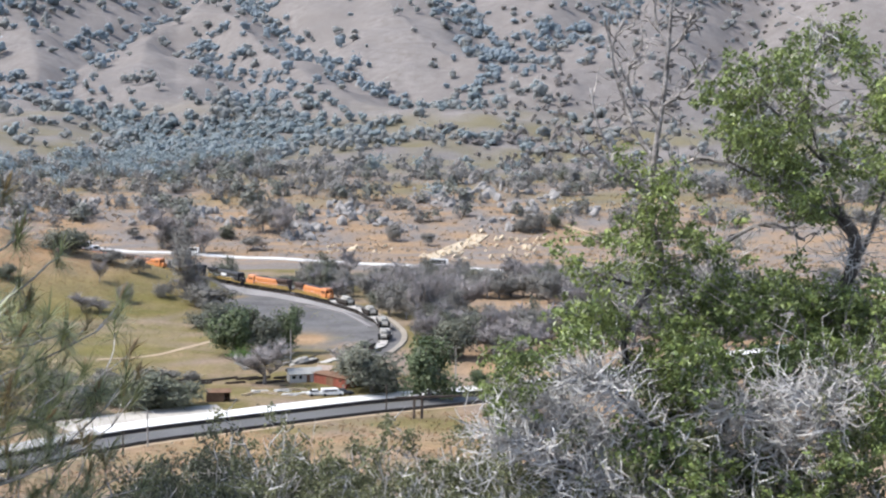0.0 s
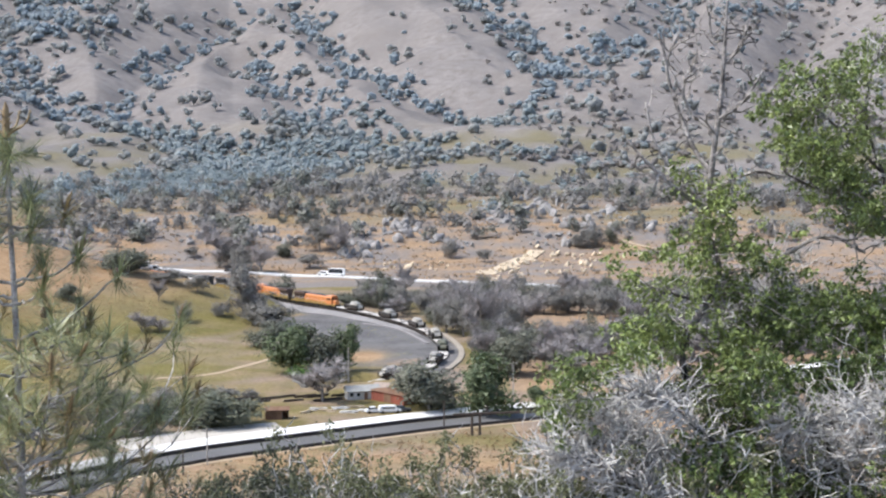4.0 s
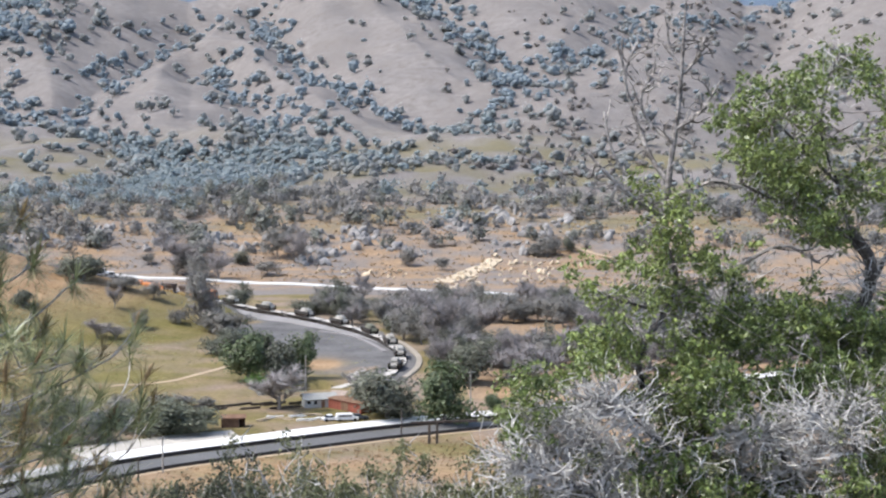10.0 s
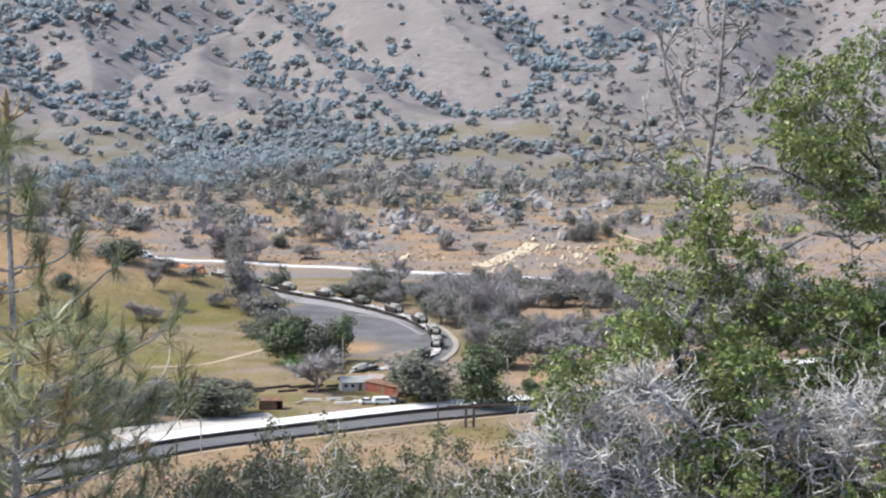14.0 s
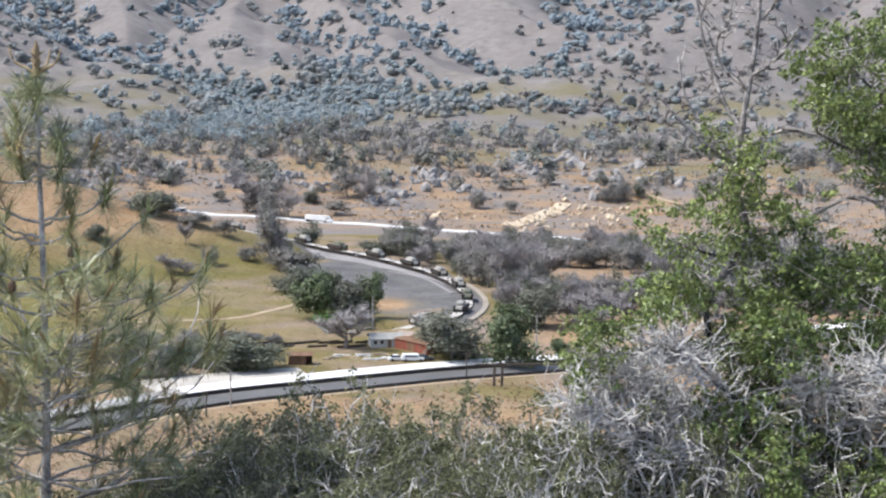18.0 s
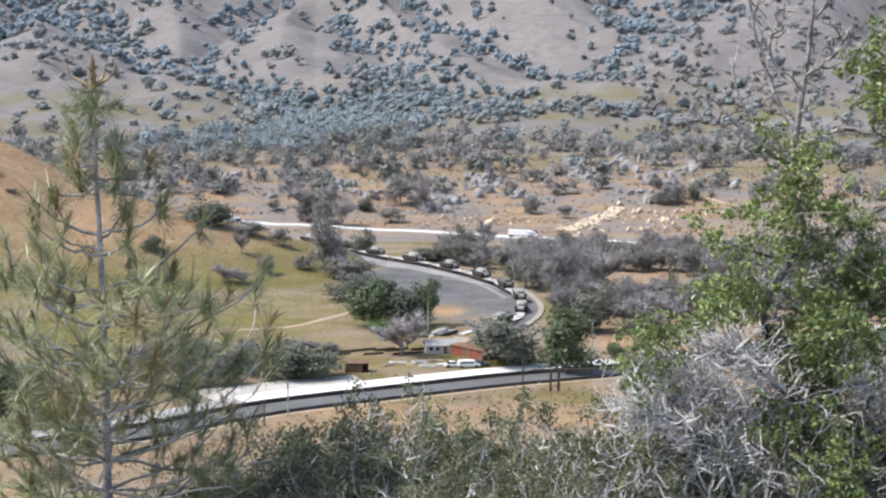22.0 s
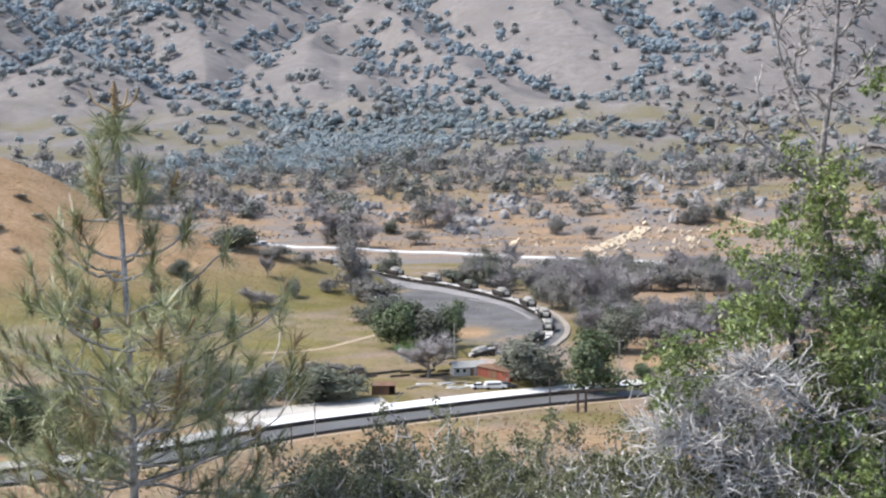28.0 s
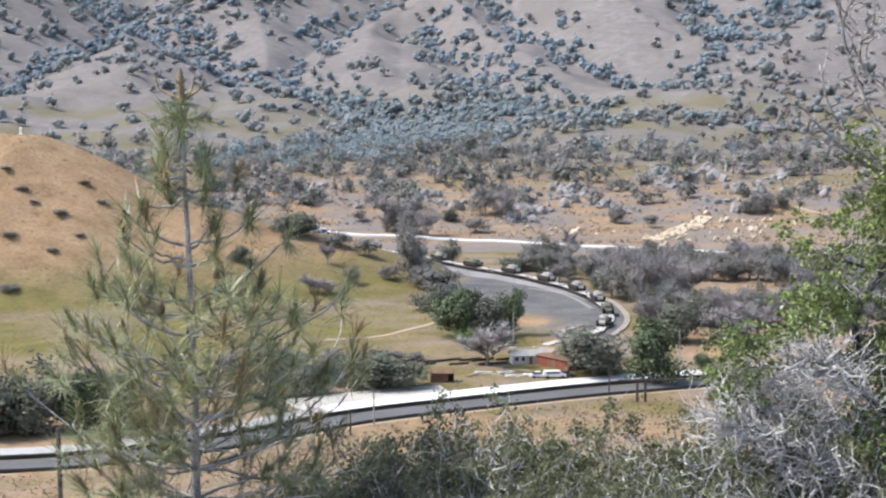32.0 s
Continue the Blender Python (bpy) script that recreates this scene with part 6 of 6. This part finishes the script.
    for k in range(7):
        p = on_spine(tip.z - 0.9 - 0.2 * k) + Vector((rng.normal() * 0.3, rng.normal() * 0.2, 0))
        bm = bmesh.new()
        bmesh.ops.create_icosphere(bm, subdivisions=2, radius=0.027)
        for v in bm.verts:
            v.co *= 1 + 0.15 * math.sin(v.co.z * 260) + 0.08 * rng.normal()
            v.co.z *= 1.4
        c = part("cone", bm, M["cone"], ob, "brown cone")
        c.location = p
    return ob


PINE = build_pine()


def twigs_from(paths, n, length, r, rng, out, spread=0.8, deep=True, bend=0.55, level=1.0):
    """Crooked twigs springing from limbs, each with a few finer ones."""
    for _ in range(n):
        src = paths[rng.randint(len(paths))]
        i = rng.randint(1, len(src))
        d = (src[i][0] - src[i - 1][0]).normalized() + Vector(rng.normal(size=3)) * spread
        d.z *= level
        t = limb(src[i - 1][0].lerp(src[i][0], rng.uniform()), d, length * rng.uniform(0.4, 1.2), min(r, src[i][1]), rng, bend, 5)
        out.append(t)
        if deep:
            for _ in range(rng.randint(1, 4)):
                j = rng.randint(1, 6)
                d = (t[j][0] - t[j - 1][0]).normalized() + Vector(rng.normal(size=3)) * spread
                d.z *= level
                out.append(limb(t[j][0], d, length * rng.uniform(0.2, 0.5), r * 0.55, rng, bend * 1.1, 4))


def build_oak():
    """The oak beside the viewpoint: a dead crown above, leafy limbs and grey twigs below."""
    rng = np.random.RandomState(11)
    far = 10.0
    foot = Vector((canopy(1400, 900, far).x, far, ground_at(canopy(1400, 900, far).x, far) - 0.2))
    ob = thing("live_oak", foot, "live oak with leafy limbs, grey twigs and a dead top", "oak tree")

    def way(spots, r0, r1):
        n = len(spots)
        pts = chain([canopy(x, y, far + d) - foot for x, y, d in spots], 4)
        r0, r1 = r0 * 0.68, r1 * 0.75
        return [(p, r0 + (r1 - r0) * i / (len(pts) - 1)) for i, p in enumerate(pts)]

    main = [way(((1400, 1120, 0), (1392, 900, 0), (1385, 820, 0.1), (1420, 730, 0.2), (1480, 640, 0.3), (1545, 545, 0.3), (1560, 470, 0.2), (1520, 410, 0.1)), 0.11, 0.055),
            way(((1560, 470, 0.2), (1490, 400, 0), (1420, 372, -0.1), (1372, 352, -0.1), (1330, 330, -0.1)), 0.024, 0.009),
            way(((1520, 410, 0.1), (1500, 330, 0.1), (1470, 240, 0), (1480, 150, 0), (1500, 100, 0)), 0.02, 0.008),
            way(((1500, 330, 0.1), (1420, 250, -0.2), (1360, 200, -0.2), (1320, 190, -0.2)), 0.016, 0.006),
            way(((1545, 545, 0.3), (1600, 420, 0.4), (1620, 280, 0.4), (1600, 180, 0.3)), 0.026, 0.01),
            way(((1392, 900, 0), (1290, 820, -0.2), (1180, 740, -0.3), (1150, 640, -0.3), (1195, 560, -0.2), (1215, 500, -0.1), (1192, 430, 0)), 0.038, 0.022),
            way(((1180, 740, -0.3), (1090, 720, -0.5), (1000, 735, -0.6), (940, 720, -0.6)), 0.03, 0.008),
            way(((1290, 820, -0.2), (1160, 830, -0.6), (1040, 800, -0.8), (950, 820, -0.8)), 0.035, 0.01),
            way(((1385, 820, 0.1), (1330, 700, 0.3), (1290, 600, 0.4), (1320, 500, 0.4)), 0.04, 0.012),
            way(((1420, 730, 0.2), (1480, 760, -0.4), (1540, 720, -0.6), (1600, 700, -0.6)), 0.04, 0.015),
            way(((1392, 900, 0), (1330, 960, -0.6), (1230, 930, -0.9), (1120, 920, -1.0)), 0.04, 0.012),
            way(((1195, 560, -0.2), (1120, 540, -0.4), (1070, 520, -0.4)), 0.02, 0.006)]
    dead = [way(((1192, 430, 0), (1197, 370, 0), (1203, 300, 0), (1215, 210, 0), (1222, 120, 0), (1226, 40, 0), (1229, 5, 0)), 0.026, 0.0016),
            way(((1200, 330, 0), (1168, 285, 0.1), (1142, 220, 0.2), (1124, 165, 0.2), (1118, 125, 0.2), (1106, 84, 0.2)), 0.016, 0.004),
            way(((1196, 395, 0), (1140, 360, -0.2), (1085, 310, -0.3), (1050, 270, -0.3)), 0.016, 0.004),
            way(((1119, 138, 0.2), (1130, 108, 0.2), (1146, 76, 0.2)), 0.008, 0.003), way(((1190, 385, 0), (1138, 335, 0.1), (1100, 275, 0.1), (1084, 205, 0.1)), 0.011, 0.003),
            way(((1212, 235, 0), (1255, 205, -0.1), (1290, 150, -0.1)), 0.011, 0.004),
            way(((1210, 260, 0), (1170, 230, 0.1), (1150, 190, 0.1), (1160, 150, 0.1)), 0.010, 0.004),
            way(((1220, 140, 0), (1250, 110, 0), (1262, 70, 0)), 0.008, 0.003), way(((1220, 130, 0), (1200, 90, 0.1), (1195, 50, 0.1)), 0.008, 0.003),
            way(((1198, 360, 0), (1270, 330, -0.2), (1330, 335, -0.3)), 0.012, 0.004), way(((1320, 480, 0.2), (1400, 440, 0), (1470, 470, -0.2)), 0.014, 0.005)]
    front = [way(((1392, 900, 0), (1330, 830, -0.5), (1350, 780, -0.7), (1420, 765, -0.7)), 0.03, 0.01), way(((1330, 900, -0.2), (1420, 850, -0.7), (1480, 790, -0.8), (1500, 740, -0.8)), 0.03, 0.01),
             way(((1230, 930, -0.7), (1130, 850, -0.8), (1080, 790, -0.8), (1010, 760, -0.8)), 0.03, 0.01), way(((1120, 920, -1.0), (1010, 850, -1.1), (930, 830, -1.1)), 0.03, 0.01),
             way(((1300, 860, -0.6), (1200, 800, -0.9), (1130, 740, -1.0), (1060, 710, -1.0)), 0.026, 0.008)]
    side = [way(((1440, 900, -0.4), (1400, 800, -0.7), (1350, 780, -0.8), (1300, 750, -0.8)), 0.03, 0.008), way(((1520, 900, -0.5), (1540, 800, -0.8), (1500, 760, -0.9), (1440, 730, -0.9)), 0.03, 0.008)]
    for p in main + front + side:
        V, F = tubes([p], 8)
        raw("limb", V, F, M["oak_bark"], ob, "dark grey limb", True)
    dead = [[(q, r * (1.35 if k == 0 else 1.35) + 0.004) for q, r in p] for k, p in enumerate(dead)]
    for p in dead:
        V, F = tubes([p], 6)
        raw("dead_limb", V, F, M["snag_wood"], ob, "bare dead limb", True)
    grey = []
    twigs_from(dead, 95, 0.27, 0.012, rng, grey, 0.75, True, 0.7)
    V, F = tubes(grey, 3)
    tagged(raw("dead_twig", V, F, M["snag_wood"], ob, "bare dead twigs"), kind="stuff")
    leaves, nodes = [], [(p, r) for path in main + dead[:1] for p, r in path]
    stems, n = [], 0
    for cx, cy, rx, ry, d in ((1490, 90, 66, 20, 0), (1535, 110, 34, 18, 0.1), (1432, 118, 34, 22, 0), (1430, 160, 42, 26, -0.1), (1372, 175, 30, 20, -0.1), (1335, 205, 48, 34, -0.2), (1284, 190, 22, 14, -0.2), (1375, 262, 62, 44, -0.2),
                              (1415, 335, 62, 46, 0), (1470, 385, 58, 30, 0), (1350, 300, 30, 30, -0.1), (1530, 300, 26, 40, 0.3), (1455, 235, 30, 24, 0), (1335, 142, 18, 10, -0.2), (1610, 200, 40, 70, 0.3), (1600, 330, 50, 70, 0.3),
                              (1150, 315, 30, 12, -0.1), (1220, 345, 34, 20, -0.1), (1168, 388, 52, 11, -0.1), (1190, 440, 45, 25, -0.1), (1150, 475, 42, 26, -0.2), (1250, 460, 26, 26, 0), (1290, 488, 46, 22, 0), (1035, 490, 22, 18, -0.4), (1088, 545, 28, 42, -0.4),
                              (1170, 512, 48, 18, -0.2), (1240, 540, 38, 26, 0), (1080, 605, 58, 28, -0.4), (1040, 642, 42, 30, -0.5), (1130, 600, 38, 18, -0.3), (1230, 592, 38, 18, 0), (1345, 560, 75, 32, 0.3), (1440, 592, 85, 45, 0.2), (1540, 600, 50, 60, 0.2),
                              (1310, 602, 55, 36, 0.2), (1222, 640, 46, 34, -0.1), (1430, 520, 36, 18, 0.3), (1480, 672, 80, 42, 0), (1540, 725, 50, 45, -0.3), (980, 682, 46, 22, -0.6), (935, 702, 36, 22, -0.6), (930, 772, 46, 22, -0.8), (920, 740, 36, 18, -0.7),
                              (1220, 702, 46, 36, -0.2), (1212, 770, 55, 45, -0.4), (1240, 850, 65, 45, -0.6), (1160, 855, 36, 36, -0.6), (1292, 742, 26, 36, -0.2), (1535, 850, 45, 45, -0.5), (1400, 705, 50, 26, 0), (1345, 860, 36, 26, -0.5), (1600, 600, 50, 90, 0.1),
                              (1600, 780, 50, 80, -0.4), (1240, 940, 90, 40, -0.8), (1440, 940, 110, 40, -0.7),
                              (1142, 692, 44, 22, -0.2), (1211, 680, 44, 20, -0.2), (1261, 674, 36, 20, -0.2), (1350, 663, 44, 20, -0.2), (1390, 673, 40, 24, -0.2), (1311, 718, 40, 26, -0.2)):
        low = cy > 560 and cx > 1180
        for _ in range(max(2, int(rx * ry / (165 if low else 170)))):
            a, q = rng.uniform(0, 6.283), math.sqrt(rng.uniform(0, 1))
            p = canopy(cx + 16 + math.cos(a) * q * rx * 0.85, cy + (20 if cy < 400 else 6) + math.sin(a) * q * ry * 0.8, far + d - (0.2 if low else 0.0) + rng.normal() * 0.34) - foot
            for tip in np.array(p) + rng.normal(size=(7, 3)) * 0.08:
                leaves.append(np.hstack([tip + rng.normal(size=(19, 3)) * (0.024, 0.024, 0.019), np.tile(tip, (19, 1))]))
            b = min(nodes, key=lambda s: (s[0] - p).length)[0]
            mid = b.lerp(p, 0.5) + Vector(rng.normal(size=3)) * 0.08
            stems.append([(b, 0.007), (b.lerp(mid, 0.5) + Vector(rng.normal(size=3)) * 0.03, 0.006), (mid, 0.005), (mid.lerp(p, 0.6) + Vector(rng.normal(size=3)) * 0.03, 0.004), (p, 0.002)])
    V, F = tubes(stems, 4)
    tagged(raw("stem", V, F, M["dead_wood"], ob, "grey stems of the leaf clusters"), kind="stuff")
    P = np.vstack(leaves)
    rng.shuffle(P)
    V, F = cards(P[300:, :3], 0.019, rng, 0.5, 1.0, heart=P[300:, 3:] - (0, 0, 0.012), firm=0.9)
    tagged(raw("foliage", V.tolist(), F.tolist(), M["fore_leaf"], ob), kind="stuff")
    one = []
    for k in range(3):
        V, F = cards(np.zeros((1, 3)), 0.019, np.random.RandomState(k), 0.42, 1.0)
        me = bpy.data.meshes.new("leaf")
        me.from_pydata(V.tolist(), [], F.tolist())
        me.materials.append(M["fore_leaf"])
        one.append(me)
    for k in range(300):
        shared("leaf", one[k % 3], ob, Matrix.LocRotScale(Vector(P[k, :3]), Euler(rng.uniform(0, 6.28, 3)), None))
    fine = []
    twigs_from(main[6:8] + main[10:11], 620, 0.44, 0.0072, rng, fine, 0.85, True, 0.6, 0.45)
    twigs_from(front, 760, 0.40, 0.0082, rng, fine, 0.9, True, 0.85, 0.35)
    twigs_from(main[8:10] + main[:1], 480, 0.42, 0.007, rng, fine, 0.85, True, 0.6, 0.45)
    twigs_from(main, 480, 0.34, 0.006, rng, fine, 0.9, True, 0.9)
    twigs_from(side, 210, 0.40, 0.0068, rng, fine, 0.9, True, 0.9, 0.3)
    kept = []
    for t in fine:
        x, y = seen(t[-1][0] + foot)
        if y > np.interp(x, (860, 930, 1040, 1090, 1150, 1250, 1300, 1350, 1400), (790, 715, 660, 560, 450, 430, 430, 330, 60)):
            kept.append(t)
    V, F = tubes(kept, 3)
    tagged(raw("twig", V, F, M["twig"], ob, "dense crooked pale grey twigs"), kind="stuff")


build_oak()


def make_shrub(seed, leaf, leaves, label, stems=26, twigs=230, wood="shrub_twig"):
    """A thicket of crooked pale stems, 3 m high and 3 m wide, with small leaves towards the tips."""
    rng = np.random.RandomState(seed)
    ob = thing("shrub", (0, 0, -500), label, "shrub", "shrubs below the viewpoint")
    main, fine = [], []
    for i in range(stems):
        w = 2.4 * i
        d = Vector((math.cos(w) * rng.uniform(0.2, 1.0), math.sin(w) * rng.uniform(0.2, 1.0), rng.uniform(0.7, 1.3)))
        main.append(limb((rng.normal() * 0.15, rng.normal() * 0.15, -0.2), d, rng.uniform(2.2, 3.3), 0.036, rng, 0.36, 7))
    twigs_from([m[2:] for m in main], twigs, 0.95, 0.027, rng, fine, 0.85)
    V, F = tubes(main, 5)
    tagged(raw("stem", V, F, M[wood], ob, "crooked grey stems", True), kind="stuff")
    V, F = tubes(fine, 3)
    tagged(raw("twig", V, F, M[wood], ob, "fine grey twigs"), kind="stuff")
    pts = []
    for t in fine:
        if rng.uniform() < leaves:
            pts.append(np.array(t[-1][0]) + rng.normal(size=(44, 3)) * 0.08)
    V, F = cards(np.vstack(pts), 0.04, rng, 0.5, 0.8)
    tagged(raw("foliage", V.tolist(), F.tolist(), M[leaf], ob), kind="stuff")
    return ob


SHRUBS = [make_shrub(501, "shrub_dark", 0.75, "dark leafy shrub with grey crooked stems"), make_shrub(502, "fore_dark", 0.45, "thin twiggy shrub with few leaves"),
          make_shrub(503, "fore_dark", 0.6, "grey twiggy shrub with patches of green leaves"), make_shrub(504, "fore_dark", 0.16, "pale grey leafless shrub of dense twigs", 30, 330, "twig")]
for i, (px, py, w, y, kind) in enumerate(((412, 791, 190, 10.0, 0), (348, 848, 130, 10.2, 0), (461, 837, 130, 9.8, 0), (608, 830, 170, 9.6, 2), (703, 814, 190, 9.4, 2), (802, 811, 190, 9.4, 2), (889, 787, 200, 9.6, 3), (522, 881, 120, 9.6, 3), (265, 899, 140, 10.0, 1),
                                          (395, 775, 190, 10.5, 0), (470, 815, 120, 10.0, 1), (515, 800, 60, 9.6, 3), (580, 818, 200, 10.0, 2), (670, 812, 220, 9.6, 2), (760, 815, 200, 9.8, 3), (850, 805, 220, 9.4, 2),
                                          (930, 792, 200, 9.0, 3), (1010, 750, 220, 9.4, 3), (1100, 765, 220, 9.2, 3), (1210, 790, 220, 9.0, 3), (1330, 770, 220, 9.4, 3), (1450, 780, 220, 9.2, 3), (1560, 760, 220, 9.6, 3),
                                          (250, 870, 180, 10.5, 0), (170, 905, 150, 10.0, 1), (620, 900, 220, 8.6, 3), (740, 905, 220, 8.4, 2), (480, 910, 200, 8.8, 1), (870, 890, 220, 8.4, 3), (350, 930, 200, 8.8, 0), (80, 940, 160, 10, 1))):
    p = canopy(px, py, y)
    g = ground_at(p.x, y)
    tall = p.z - g
    wide = w * y / FOCAL_PX
    ob = copy_thing(SHRUBS[kind], Matrix.LocRotScale((p.x, y, g), Euler((0, 0, i * 1.9)), (max(wide / 2.2, tall / 3.8), max(wide / 2.2, tall / 3.8), tall / 3.5)))
for src in SHRUBS:
    for o in (*src.children_recursive, src):
        bpy.data.objects.remove(o)


def motions():
    """The train rolls round the loop, the traffic along the highway, and the pine sways a little."""
    times = [t for t in range(0, 33)]
    for ob, place, lift, turned in TRAIN:
        rows = []
        for t in times:
            s = S_REF - PITCH * (place - RATE * t)
            reach = 2.4 if lift else 7.9
            a, b = on_line(s - reach), on_line(s + reach)
            d = b - a
            mid = (on_line(s - 7.9) + on_line(s + 7.9)) / 2 if lift else (a + b) / 2
            if lift:
                d = on_line(s + 7.9) - on_line(s - 7.9)
            m = Matrix.Translation(mid + Vector((0, 0, lift - 0.2))) @ d.to_track_quat("X", "Z").to_matrix().to_4x4()
            if turned:
                m = m @ Matrix.Rotation(math.pi, 4, "Z")
            rows.append((t, m))
        walk(ob, rows)
    foot = PINE.location.copy()
    lean = ((0, 3), (2, -3), (4, 2), (6, 5), (8, -2), (10, 3), (12, -1), (14.5, 10), (16, 4), (18, 0), (20, -1), (22, 1), (24, 7), (25.5, 0), (27.5, -8), (29.5, -1), (31.5, 0), (32, 1))
    walk(PINE, [(t, pose(*foot, 0, a * 0.048, 0)) for t, a in lean])
    for ob, t0, u0, rate, side in TRAFFIC:
        rows = []
        for t in times:
            p, h = on_highway(u0 + rate * (t - t0), side)
            rows.append((t, pose(*p, 0, 0, h if rate > 0 else h + 180)))
        walk(ob, rows)


motions()
